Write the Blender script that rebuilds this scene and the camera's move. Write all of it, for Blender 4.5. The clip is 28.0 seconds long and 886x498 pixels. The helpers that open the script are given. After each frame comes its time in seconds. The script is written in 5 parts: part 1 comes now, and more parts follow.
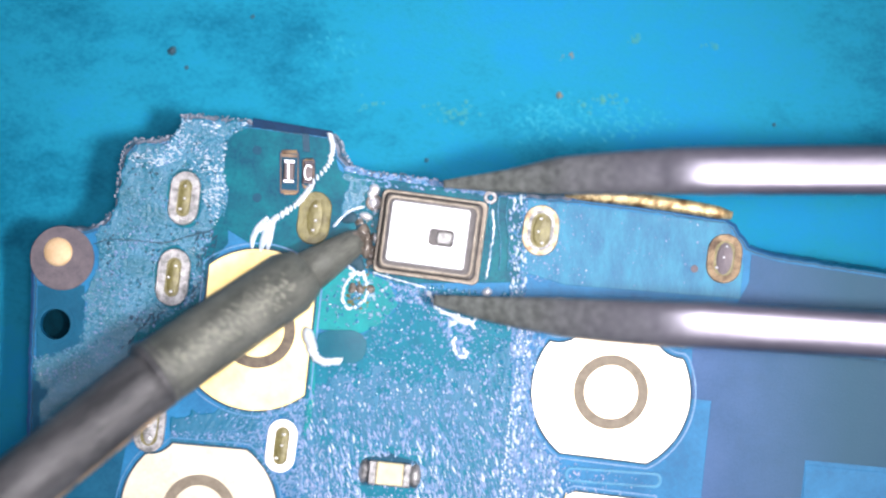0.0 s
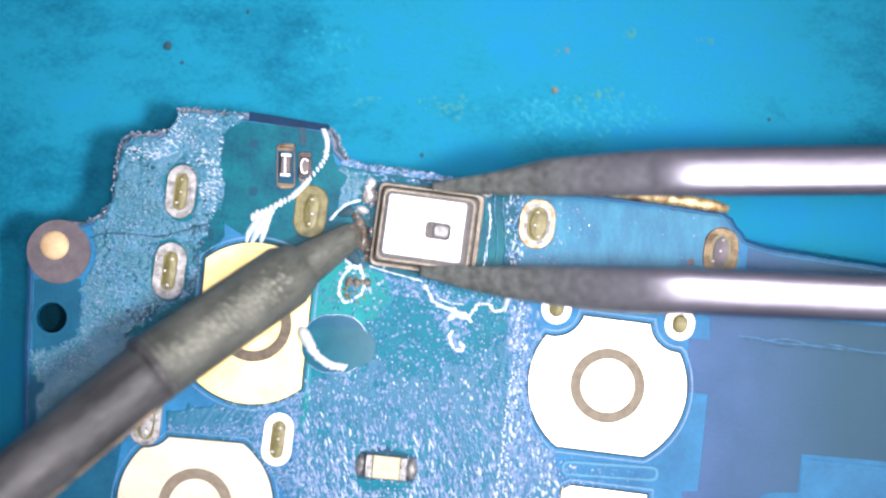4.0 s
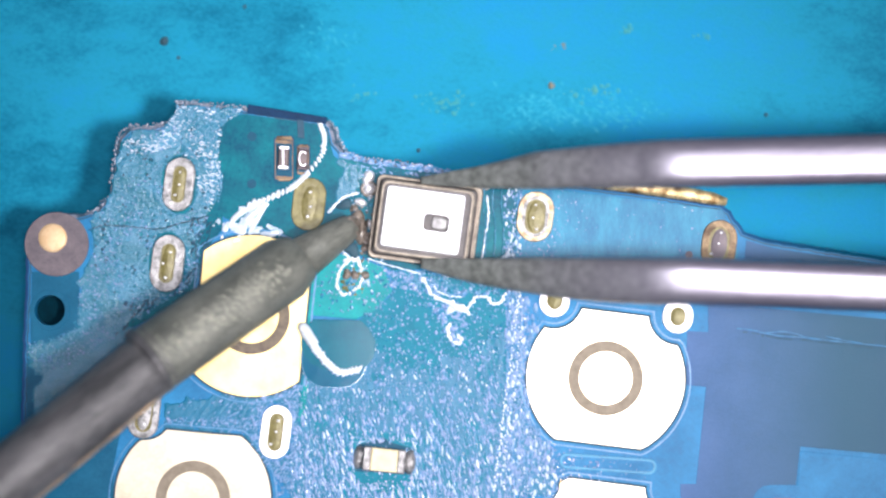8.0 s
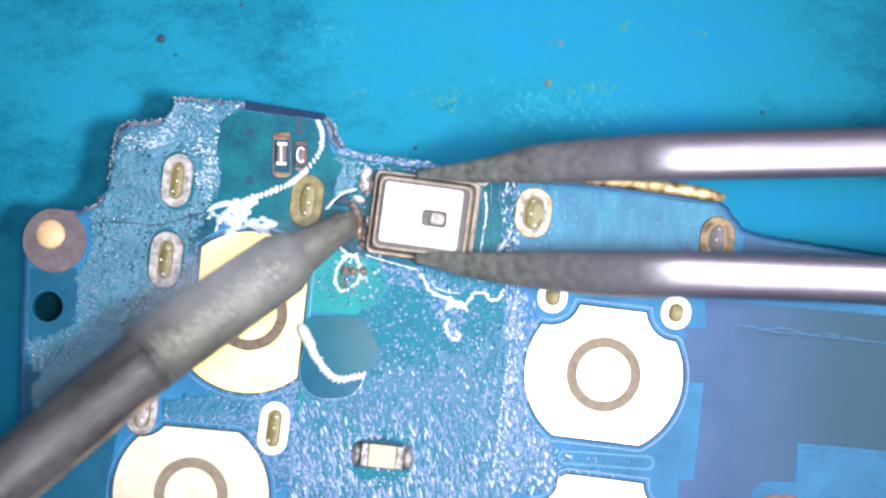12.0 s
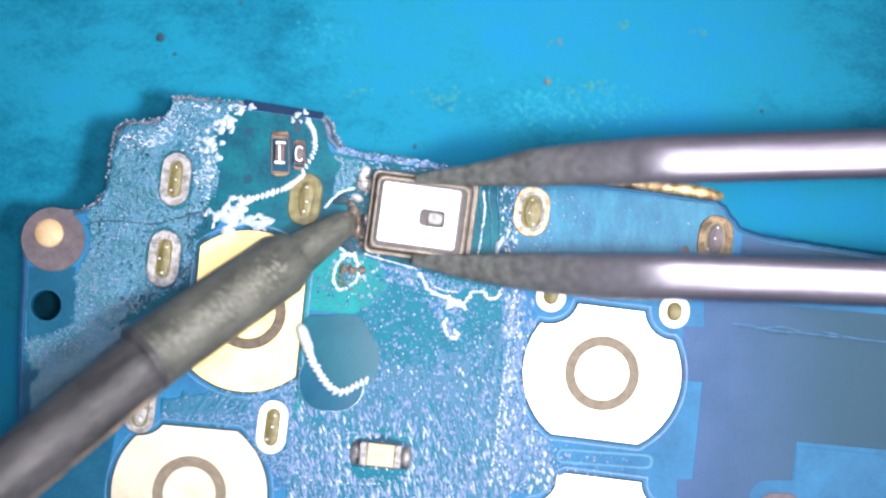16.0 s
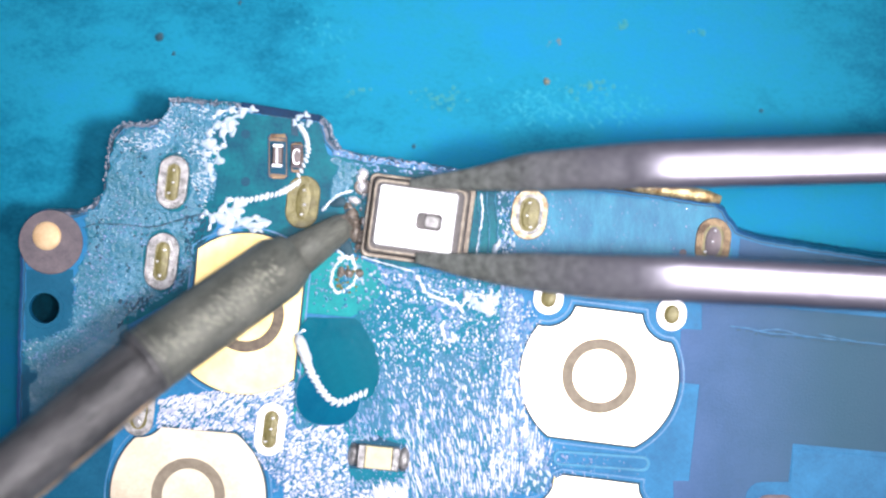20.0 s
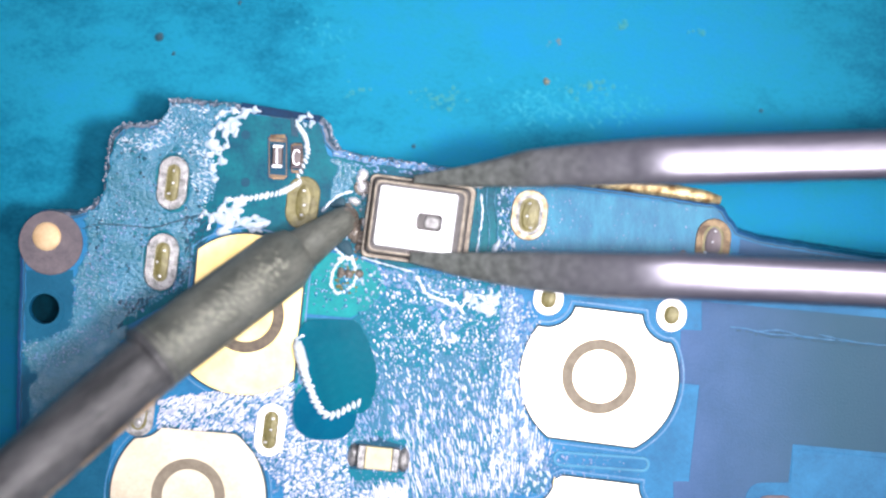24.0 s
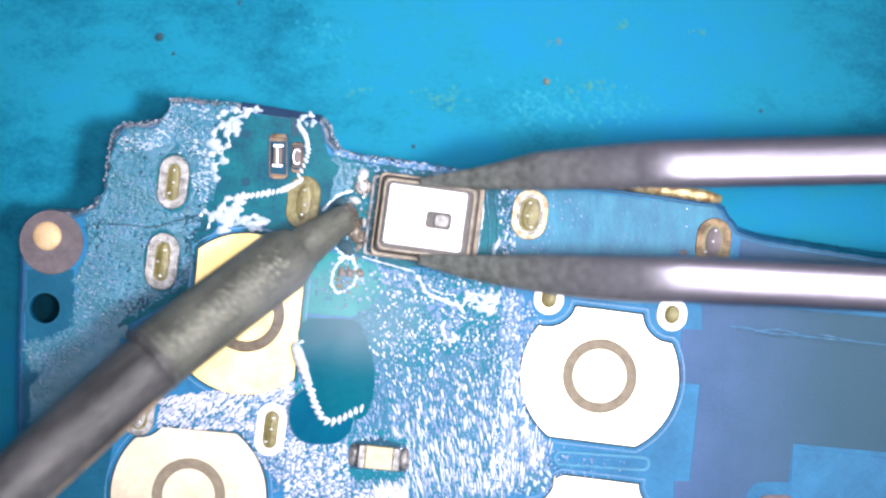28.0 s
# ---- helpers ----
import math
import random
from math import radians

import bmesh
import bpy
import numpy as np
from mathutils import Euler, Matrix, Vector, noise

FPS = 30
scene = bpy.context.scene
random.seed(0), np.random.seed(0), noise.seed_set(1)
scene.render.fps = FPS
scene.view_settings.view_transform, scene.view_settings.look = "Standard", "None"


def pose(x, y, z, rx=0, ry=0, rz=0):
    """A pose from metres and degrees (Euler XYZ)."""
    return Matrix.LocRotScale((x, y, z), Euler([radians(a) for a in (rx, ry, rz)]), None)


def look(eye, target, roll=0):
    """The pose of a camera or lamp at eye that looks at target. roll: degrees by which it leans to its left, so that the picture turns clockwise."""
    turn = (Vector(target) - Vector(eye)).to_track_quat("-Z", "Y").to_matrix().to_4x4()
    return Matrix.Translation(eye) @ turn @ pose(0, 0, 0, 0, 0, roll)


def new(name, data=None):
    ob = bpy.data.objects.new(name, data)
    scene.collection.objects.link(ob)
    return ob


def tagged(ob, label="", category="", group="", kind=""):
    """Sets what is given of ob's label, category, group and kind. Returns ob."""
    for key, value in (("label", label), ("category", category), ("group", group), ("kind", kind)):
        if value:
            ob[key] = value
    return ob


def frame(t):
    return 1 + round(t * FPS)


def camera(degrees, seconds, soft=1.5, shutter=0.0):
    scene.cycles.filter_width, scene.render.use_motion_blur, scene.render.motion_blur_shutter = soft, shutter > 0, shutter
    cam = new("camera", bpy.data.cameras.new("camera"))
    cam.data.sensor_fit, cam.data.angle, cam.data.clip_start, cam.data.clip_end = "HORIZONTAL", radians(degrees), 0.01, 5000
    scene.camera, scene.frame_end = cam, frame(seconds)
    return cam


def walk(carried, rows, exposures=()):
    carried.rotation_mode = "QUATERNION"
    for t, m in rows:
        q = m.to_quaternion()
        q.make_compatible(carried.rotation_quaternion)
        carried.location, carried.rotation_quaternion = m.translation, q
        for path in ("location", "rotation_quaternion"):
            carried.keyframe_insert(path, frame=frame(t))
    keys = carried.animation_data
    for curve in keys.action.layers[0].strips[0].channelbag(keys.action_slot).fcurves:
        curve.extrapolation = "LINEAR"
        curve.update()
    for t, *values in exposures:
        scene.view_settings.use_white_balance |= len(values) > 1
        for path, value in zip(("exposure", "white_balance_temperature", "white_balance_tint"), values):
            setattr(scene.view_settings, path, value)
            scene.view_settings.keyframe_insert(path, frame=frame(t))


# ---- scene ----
# Plan units are hundredths of a millimetre, counted from the plan's upper left corner, y downwards.
# Meshes are built in millimetres and scaled to metres in part().
MM = 0.001
EYE_Z = 55.8
MAT_Z = -1.6

CAMERA_ROWS = [
    (0, 0, 0), (1, 0.008, -0.008), (2, 0.034, -0.036), (3, 0.067, -0.076), (5.5, 0.099, -0.114), (6.5, 0.123, -0.149),
    (7.5, 0.139, -0.17), (8.5, 0.153, -0.187), (9.5, 0.169, -0.201), (10.5, 0.181, -0.212), (11.5, 0.196, -0.22),
    (12.5, 0.205, -0.231), (15, 0.21, -0.241), (16, 0.214, -0.248), (17, 0.221, -0.248), (18, 0.227, -0.254), (19, 0.229, -0.254),
    (20, 0.232, -0.254), (21, 0.235, -0.254), (23.5, 0.235, -0.254), (24.5, 0.235, -0.254), (25.5, 0.235, -0.254),
    (26.5, 0.235, -0.254), (27.5, 0.235, -0.254), (28, 0.235, -0.254),
]
BOARD_ROWS = [
    (0, 0, 0), (1.5, 0.007, -0.014), (3, 0.004, 0.028), (3.5, 0.02, 0.011), (5.5, 0.022, 0.068), (6, 0.033, 0.052),
    (6.5, 0.041, 0.065), (7, 0.04, 0.053), (7.5, 0.042, 0.075), (8, 0.05, 0.066), (8.5, 0.058, 0.098), (10, 0.06, 0.077),
    (10.5, 0.057, 0.092), (12.5, 0.072, 0.084), (14.5, 0.067, 0.085), (15.5, 0.05, 0.085), (16.5, 0.059, 0.075),
    (17, 0.006, 0.007), (17.5, 0.021, 0.028), (18.5, 0.022, 0.009), (20, 0.031, 0.028), (20.5, 0.011, 0.006),
    (21.5, 0.014, -0.001), (24, 0.033, 0.017), (24.5, 0.045, 0.046), (26, 0.036, 0.019), (28, 0.041, 0.027),
]
SENSOR_ROWS = [
    (0, 0, 0, 0), (1.5, 0.014, -0.016, 0), (3, 0.006, 0.039, 0), (3.5, 0.021, 0.019, 0), (5.5, 0.022, 0.077, 0),
    (6, 0.033, 0.065, 0), (6.5, 0.046, 0.081, 0), (7, 0.041, 0.067, 0), (7.5, 0.047, 0.091, 0), (8, 0.055, 0.081, 0),
    (8.5, 0.061, 0.119, 0), (9.5, 0.077, 0.105, 0), (10, 0.068, 0.099, 0), (11, 0.067, 0.116, 0), (11.5, 0.073, 0.101, 0),
    (12, 0.078, 0.112, 0), (14.5, 0.07, 0.114, 0), (15.5, 0.047, 0.096, 0), (16.5, 0.057, 0.089, 0), (17, -0.009, 0.009, 0),
    (17.5, 0.009, 0.032, 0), (18, 0.012, 0.01, 0), (20, 0.017, 0.029, 0), (20.5, -0.008, -0.001, 0), (21.5, -0.002, -0.005, 0),
    (23.5, 0.021, 0.025, 0), (24, 0.021, 0.018, 0), (24.5, 0.036, 0.056, 0), (25, 0.036, 0.056, 0), (25.5, 0.021, 0.022, 0),
    (27, 0.032, 0.025, 0), (27.2, 0.032, 0.025, 0), (27.5, 0.208, 0.098, 0), (28, 0.185, 0.049, 0),
]
IRON_ROWS = [
    (0, 0, 0, 0), (1, 0.013, -0.003, 0.024), (1.5, 0.003, -0.015, -0.037), (2, 0.013, 0, -0.036), (2.5, 0.007, 0.025, 0.099),
    (3, 0.006, 0.042, 0.366), (3.5, 0.022, 0.021, 0.366), (5.5, 0.027, 0.075, 0.341), (6, 0.034, 0.069, 0.4),
    (7, 0.038, 0.067, 0.236), (7.5, 0.047, 0.091, 0.361), (8, 0.055, 0.082, 0.361), (8.5, 0.051, 0.114, 0.686),
    (9, 0.047, 0.108, 0.586), (9.5, 0.056, 0.1, 0.547), (10, 0.058, 0.088, 0.445), (10.5, 0.049, 0.105, 0.555),
    (11, 0.057, 0.105, 0.593), (11.5, 0.058, 0.092, 0.59), (12, 0.068, 0.112, 0.692), (14.5, 0.065, 0.099, 0.777),
    (15, 0.061, 0.111, 0.74), (15.5, 0.048, 0.103, 0.564), (16, 0.056, 0.09, 0.715), (16.5, 0.059, 0.09, 0.715),
    (17, 0.001, 0.018, 0.834), (17.5, 0.014, 0.05, 0.855), (18, 0.018, 0.022, 0.946), (18.5, 0.023, 0.027, 1.237),
    (19, 0.029, 0.027, 0.928), (19.5, 0.031, 0.027, 0.928), (20, 0.027, 0.032, 1.03), (20.5, 0.004, 0.012, 0.837),
    (21, -0.041, -0.029, 1.213), (21.5, 0.036, 0.124, 1.069), (23.5, 0.082, 0.185, 2.521), (24, 0.082, 0.175, 2.4),
    (24.5, 0.097, 0.206, 2.593), (25, 0.097, 0.206, 2.593), (25.5, 0.092, 0.181, 2.703), (26.5, 0.092, 0.175, 2.597),
    (27, 0.082, 0.206, 2.965), (27.5, 0.082, 0.206, 2.901), (28, 0.082, 0.206, 3.007),
]
UPPER_ARM_ROWS = [
    (0, 0.01, 1.179, 1.069), (0.5, 0.013, 1.163, 1.213), (1, 0.018, 1.142, 0.789), (1.5, -0.071, 1.06, 0.801),
    (3, -0.091, 1.044, 1.464), (3.5, -0.098, 1.035, 1.347), (5.5, -0.174, 1.065, 1.567), (6, -0.185, 1.061, 1.451),
    (6.5, -0.195, 1.054, 1.946), (7, -0.212, 1.057, 1.698), (7.5, -0.225, 1.057, 2.117), (8, -0.24, 1.06, 2.002),
    (8.5, -0.234, 1.065, 2.414), (9, -0.227, 1.072, 2.163), (9.5, -0.218, 1.077, 2.043), (10, -0.311, 1.13, 1.875),
    (10.5, -0.388, 1.155, 1.978), (11, -0.465, 1.18, 1.819), (11.5, -0.518, 1.187, 2.414), (12, -0.255, 1.113, 2.142),
    (12.5, -0.256, 1.103, 2.17), (14.5, -0.272, 1.084, 2.088), (15, -0.276, 1.077, 1.983), (15.5, -0.282, 1.049, 2.399),
    (16, -0.286, 1.021, 2.42), (16.5, -0.29, 0.996, 2.638), (17, -0.295, 0.971, 2.138), (17.5, -0.304, 0.963, 2.178),
    (18, -0.313, 0.955, 2.018), (18.5, -0.326, 0.95, 1.994), (19, -0.336, 0.945, 2.229), (19.5, -0.347, 0.94, 2.268),
    (20, -0.358, 0.935, 2.375), (20.5, -0.369, 0.931, 1.832), (21, -0.379, 0.926, 1.805), (21.5, -0.363, 0.939, 1.567),
    (23.5, -0.297, 0.992, 2.354), (24, -0.28, 1.005, 2.371), (24.5, -0.265, 1.025, 2.726), (25, -0.25, 1.044, 2.555),
    (25.5, -0.283, 1.035, 2.105), (26.5, -0.347, 1.015, 2.259), (27, -0.379, 1.005, 2.785), (27.5, -0.28, 0.985, 2.286),
    (28, -0.181, 0.965, 2.033),
]
LOWER_ARM_ROWS = [
    (0, -0.159, -0.882, -5.067), (0.5, -0.155, -0.884, -5.067), (0.7, 0.065, -0.569, -5.637), (1, -0.031, -0.513, -5.392),
    (1.5, -0.17, -0.506, -4.9), (2, -0.231, -0.489, -4.464), (2.5, -0.292, -0.471, -4.177), (3, -0.349, -0.462, -4.091),
    (3.5, -0.33, -0.468, -4.227), (5.5, -0.303, -0.426, -4.178), (6, -0.288, -0.427, -4.314), (6.5, -0.273, -0.431, -3.852),
    (7, -0.263, -0.426, -4.118), (7.5, -0.251, -0.422, -3.655), (8, -0.24, -0.417, -3.791), (8.5, -0.258, -0.408, -3.405),
    (9, -0.277, -0.397, -3.746), (9.5, -0.292, -0.387, -3.818), (10, -0.311, -0.376, -3.829), (10.5, -0.468, -0.366, -4.372),
    (11, -0.623, -0.356, -4.331), (11.5, -0.478, -0.369, -4.655), (12, -0.285, -0.364, -3.572), (14.5, -0.277, -0.377, -3.7),
    (15, -0.276, -0.38, -3.961), (15.5, -0.307, -0.401, -3.656), (16, -0.336, -0.421, -3.616), (16.5, -0.365, -0.438, -3.382),
    (17, -0.394, -0.456, -4.049), (17.5, -0.369, -0.447, -4.164), (18, -0.345, -0.439, -4.473), (18.5, -0.323, -0.427, -4.653),
    (19, -0.3, -0.416, -4.448), (20, -0.254, -0.393, -4.487), (20.5, -0.317, -0.447, -4.609), (21, -0.379, -0.502, -4.152),
    (21.5, -0.374, -0.482, -4.458), (23.5, -0.355, -0.402, -3.942), (24, -0.35, -0.383, -4.051), (24.5, -0.345, -0.363, -3.52),
    (25, -0.34, -0.343, -3.697), (25.5, -0.317, -0.356, -4.178), (26, -0.293, -0.369, -4.076), (26.5, -0.27, -0.383, -4.037),
    (27, -0.247, -0.396, -4.263), (27.5, -0.224, -0.409, -4.092), (28, -0.201, -0.422, -4.32),
]


def mm(x, y, z=0.0, yaw=0.0, pitch=0.0, roll=0.0):
    """A pose from millimetres and degrees."""
    return pose(x * MM, y * MM, z * MM, roll, pitch, yaw)


# camera: a microscope looking straight down on the board, drifting slowly
cam = camera(16, 28.0, soft=2.2)
cam.data.dof.use_dof, cam.data.dof.focus_distance, cam.data.dof.aperture_fstop = True, (EYE_Z + 0.3) * MM, 54
walk(cam, [(t, mm(x, y, EYE_Z)) for t, x, y in CAMERA_ROWS])

# ---- world and lamps ----
world = bpy.data.worlds.new("dim_workshop")
world.use_nodes = True
world.node_tree.nodes["Background"].inputs[0].default_value = (0.76, 0.80, 1.0, 1)
world.node_tree.nodes["Background"].inputs[1].default_value = 0.29
scene.world = world


def lamp(name, x, y, z, target, radius, watts, colour, spread=180):
    data = bpy.data.lights.new(name, "AREA")
    data.shape, data.size, data.energy, data.color = "DISK", 2 * radius * MM, watts, colour
    data.spread = radians(spread)
    ob = new(name, data)
    ob.matrix_world = look((x * MM, y * MM, z * MM), [c * MM for c in target])
    return ob


lamp("microscope_lamp", 26.5, -6, 56, (0.7, -0.2, 0), 10, 0.00122, (1.0, 0.945, 0.97), 13)

# the lamp beside the objective: a soft cone that fades towards the rim of the field
cone = bpy.data.lights.new("objective_lamp", "SPOT")
cone.energy, cone.color, cone.shadow_soft_size = 0.190, (0.94, 0.90, 1.0), 9 * MM
cone.spot_size, cone.spot_blend = radians(18.2), 1.0
new("objective_lamp", cone).matrix_world = look((0.006, 0.0012, 0.057), (0.0006, 0.0002, 0.0))

scene.view_settings.exposure = 0.0

# ---- materials ----


def material(name, a, b, rough=0.4, metal=0.0, scale=4.0, detail=6.0, bump=0.0, bump_scale=30.0, spec=0.5, coat=0.0,
             contrast=(0.3, 0.7), rough_vary=0.1, stretch=(1, 1, 1), third=None, speck=0.0, speck_scale=20.0, swing=0.0, slip=(0, 0, 0)):
    """Two colours mixed by a coarse and a fine noise (per millimetre), with relief of bump millimetres."""
    m = bpy.data.materials.new(name)
    m.use_nodes = True
    n, link = m.node_tree.nodes, m.node_tree.links
    s = n["Principled BSDF"]
    s.inputs["Metallic"].default_value = metal
    s.inputs["Specular IOR Level"].default_value = spec
    s.inputs["Coat Weight"].default_value = coat
    s.inputs["Coat Roughness"].default_value = 0.08
    co = n.new("ShaderNodeTexCoord")
    mp = n.new("ShaderNodeMapping")
    mp.inputs["Scale"].default_value = [1000 * k for k in stretch]
    mp.inputs["Rotation"].default_value[2] = radians(swing)
    mp.inputs["Location"].default_value = slip
    link.new(co.outputs["Object"], mp.inputs["Vector"])

    def noise_node(k, d, rgh=0.6):
        t = n.new("ShaderNodeTexNoise")
        t.inputs["Scale"].default_value, t.inputs["Detail"].default_value, t.inputs["Roughness"].default_value = k, d, rgh
        link.new(mp.outputs["Vector"], t.inputs["Vector"])
        return t

    big, fine = noise_node(scale, detail), noise_node(scale * 9, 3)
    add = n.new("ShaderNodeMath")
    add.operation = "MULTIPLY_ADD"
    link.new(fine.outputs["Fac"], add.inputs[0])
    add.inputs[1].default_value = 0.35
    sub = n.new("ShaderNodeMath")
    sub.operation = "SUBTRACT"
    link.new(big.outputs["Fac"], sub.inputs[0])
    sub.inputs[1].default_value = 0.175
    link.new(sub.outputs[0], add.inputs[2])
    tone = add.outputs[0]
    if speck:
        dust, mad = noise_node(speck_scale, 2), n.new("ShaderNodeMath")
        mad.operation = "MULTIPLY_ADD"
        link.new(dust.outputs["Fac"], mad.inputs[0])
        mad.inputs[1].default_value = speck
        low = n.new("ShaderNodeMath")
        low.operation = "SUBTRACT"
        link.new(tone, low.inputs[0])
        low.inputs[1].default_value = speck / 2
        link.new(low.outputs[0], mad.inputs[2])
        tone = mad.outputs[0]
    ramp = n.new("ShaderNodeValToRGB")
    ramp.color_ramp.elements[0].position, ramp.color_ramp.elements[1].position = contrast
    ramp.color_ramp.elements[0].color, ramp.color_ramp.elements[1].color = (*a, 1), (*b, 1)
    if third:
        e = ramp.color_ramp.elements.new(third[0])
        e.color = (*third[1], 1)
    link.new(tone, ramp.inputs["Fac"])
    link.new(ramp.outputs["Color"], s.inputs["Base Color"])
    rr = n.new("ShaderNodeMapRange")
    rr.inputs["To Min"].default_value, rr.inputs["To Max"].default_value = max(rough - rough_vary, 0.02), rough + rough_vary
    link.new(fine.outputs["Fac"], rr.inputs["Value"])
    link.new(rr.outputs[0], s.inputs["Roughness"])
    if bump:
        bn = noise_node(bump_scale, 4)
        bp = n.new("ShaderNodeBump")
        bp.inputs["Strength"].default_value, bp.inputs["Distance"].default_value = 1.0, bump * MM
        link.new(bn.outputs["Fac"], bp.inputs["Height"])
        link.new(bp.outputs["Normal"], s.inputs["Normal"])
    return m


MAT_RUBBER = material("mat_rubber", (0.0, 0.14, 0.235), (0.008, 0.24, 0.47), 0.6, scale=0.18, detail=7, bump=0.012, bump_scale=24, spec=0.1, stretch=(0.75, 1.3, 1), contrast=(0.32, 0.68), third=(0.5, (0.008, 0.25, 0.385)), speck=0.30, speck_scale=16, swing=38, slip=(-4.1, -3.2, 0))
MASK = material("solder_mask", (0.004, 0.13, 0.29), (0.018, 0.225, 0.46), 0.4, scale=1.1, bump=0.003, bump_scale=14, spec=0.2, speck=0.2)
MASK_TEAL = material("solder_mask_teal", (0.0, 0.072, 0.125), (0.0, 0.16, 0.20), 0.3, scale=1.4, bump=0.001, bump_scale=8, spec=0.08, speck=0.15, contrast=(0.34, 0.66))
MASK_AQUA = material("solder_mask_aqua", (0.0, 0.19, 0.22), (0.0, 0.32, 0.325), 0.3, scale=1.8, bump=0.001, bump_scale=8, spec=0.1)
MASK_SHADY = material("solder_mask_shaded", (0.0, 0.085, 0.165), (0.006, 0.125, 0.225), 0.35, scale=1.6, bump=0.003, bump_scale=16, spec=0.15, speck=0.25)
MASK_POUR = material("solder_mask_over_copper", (0.004, 0.17, 0.33), (0.03, 0.27, 0.45), 0.35, scale=2.2, bump=0.003, bump_scale=22, spec=0.35)
MASK_MID = material("solder_mask_middle", (0.002, 0.13, 0.265), (0.02, 0.25, 0.39), 0.35, scale=2.6, bump=0.004, bump_scale=22, spec=0.22, stretch=(1.5, 0.45, 1), contrast=(0.33, 0.66), speck=0.25)
# its violet stands in for the lamp's sheen on the mask
MASK_VEILED = material("solder_mask_veiled", (0.019, 0.09, 0.23), (0.048, 0.128, 0.31), 0.45, scale=0.9, bump=0.004, bump_scale=25, spec=0.28, speck=0.25)
MASK_PALE = material("solder_mask_pale", (0.015, 0.18, 0.38), (0.11, 0.28, 0.49), 0.3, scale=4, bump=0.002, bump_scale=20, spec=0.4)
MASK_DEEP = material("solder_mask_deep", (0.0, 0.14, 0.215), (0.0, 0.20, 0.28), 0.35, scale=2.6, bump=0.003, bump_scale=16, spec=0.1)
LAMINATE = material("laminate_edge", (0.02, 0.08, 0.13), (0.32, 0.32, 0.38), 0.5, scale=5, bump=0.02, bump_scale=40, contrast=(0.36, 0.62))
NAVY = material("laminate_cut", (0.0, 0.02, 0.06), (0.002, 0.035, 0.10), 0.4, scale=5, spec=0.1)
GOLD = material("gold_plating", (0.80, 0.66, 0.42), (0.92, 0.83, 0.62), 0.38, 1.0, scale=2.5, bump=0.002, bump_scale=35)
GOLD_EDGE = material("edge_gold", (0.22, 0.13, 0.05), (0.86, 0.68, 0.36), 0.4, 0.7, scale=5, bump=0.014, bump_scale=24, contrast=(0.38, 0.6))
# gold toned yellower and duller for pads that catch less lamp light
GOLD_WARM = material("warm_toned_gold", (0.76, 0.56, 0.20), (0.88, 0.70, 0.33), 0.46, 0.9, scale=1.6, bump=0.002, bump_scale=35)
GOLD_DIMMED = material("dimmed_gold_plating", (0.47, 0.41, 0.30), (0.66, 0.59, 0.46), 0.48, 0.9, scale=1.2, bump=0.003, bump_scale=35, speck=0.2)
LAND = material("copper_land", (0.07, 0.05, 0.035), (0.20, 0.13, 0.07), 0.4, 0.5, scale=6)
GOLD_STAINED = material("stained_gold", (0.30, 0.21, 0.12), (0.66, 0.55, 0.37), 0.42, 0.7, scale=7, bump=0.016, bump_scale=24, contrast=(0.36, 0.60))
RUSTY_GOLD = material("rusty_gold", (0.08, 0.05, 0.03), (0.32, 0.23, 0.13), 0.45, 0.5, scale=4.5, bump=0.014, bump_scale=24, contrast=(0.36, 0.64))
CREAM_GOLD = material("matte_gold_contact", (0.62, 0.40, 0.20), (0.80, 0.60, 0.36), 0.55, 0.3, scale=3, bump=0.003)
COPPER_BROWN = material("oxidised_copper", (0.08, 0.069, 0.082), (0.168, 0.135, 0.145), 0.5, 0.2, scale=4, bump=0.006, bump_scale=20)
TIN = material("tinned_ring", (0.13, 0.13, 0.128), (0.40, 0.395, 0.385), 0.36, 0.6, scale=8, bump=0.016, bump_scale=22, contrast=(0.34, 0.62))
BRIGHT_TIN = material("bright_tinned_ring", (0.62, 0.60, 0.60), (0.88, 0.86, 0.84), 0.34, 0.6, scale=6, bump=0.006, bump_scale=22)
OLIVE = material("olive_solder_fill", (0.10, 0.085, 0.018), (0.215, 0.19, 0.065), 0.34, 0.1, scale=5, bump=0.012, bump_scale=12, spec=0.4)
TAN = material("bare_laminate", (0.195, 0.16, 0.11), (0.30, 0.25, 0.18), 0.6, scale=6, bump=0.006, bump_scale=40)
SOLDER = material("bright_solder", (0.80, 0.80, 0.84), (0.95, 0.95, 0.97), 0.3, 0.5, scale=5, bump=0.004, bump_scale=10)
BALL = material("shiny_solder_ball", (0.86, 0.85, 0.86), (0.96, 0.95, 0.95), 0.36, 0.45, scale=6, bump=0.003, bump_scale=8)
# clear flux; its white glints are partly put into a pale base colour
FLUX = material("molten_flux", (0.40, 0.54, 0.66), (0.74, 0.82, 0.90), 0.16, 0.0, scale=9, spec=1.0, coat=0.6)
FLUX_GLINT = material("glint_white_flux", (0.64, 0.74, 0.83), (0.88, 0.93, 0.96), 0.16, 0.0, scale=9, spec=1.0, coat=0.6)
FROST = material("dried_flux_crystals", (0.0, 0.13, 0.23), (0.025, 0.185, 0.32), 0.36, 0.0, scale=3, spec=0.25, contrast=(0.38, 0.72), stretch=(1.5, 0.6, 1), speck=0.3)
GRAIN = material("flux_grains", (0.03, 0.20, 0.38), (0.30, 0.38, 0.60), 0.24, 0.0, scale=9, spec=1.0, contrast=(0.36, 0.62))
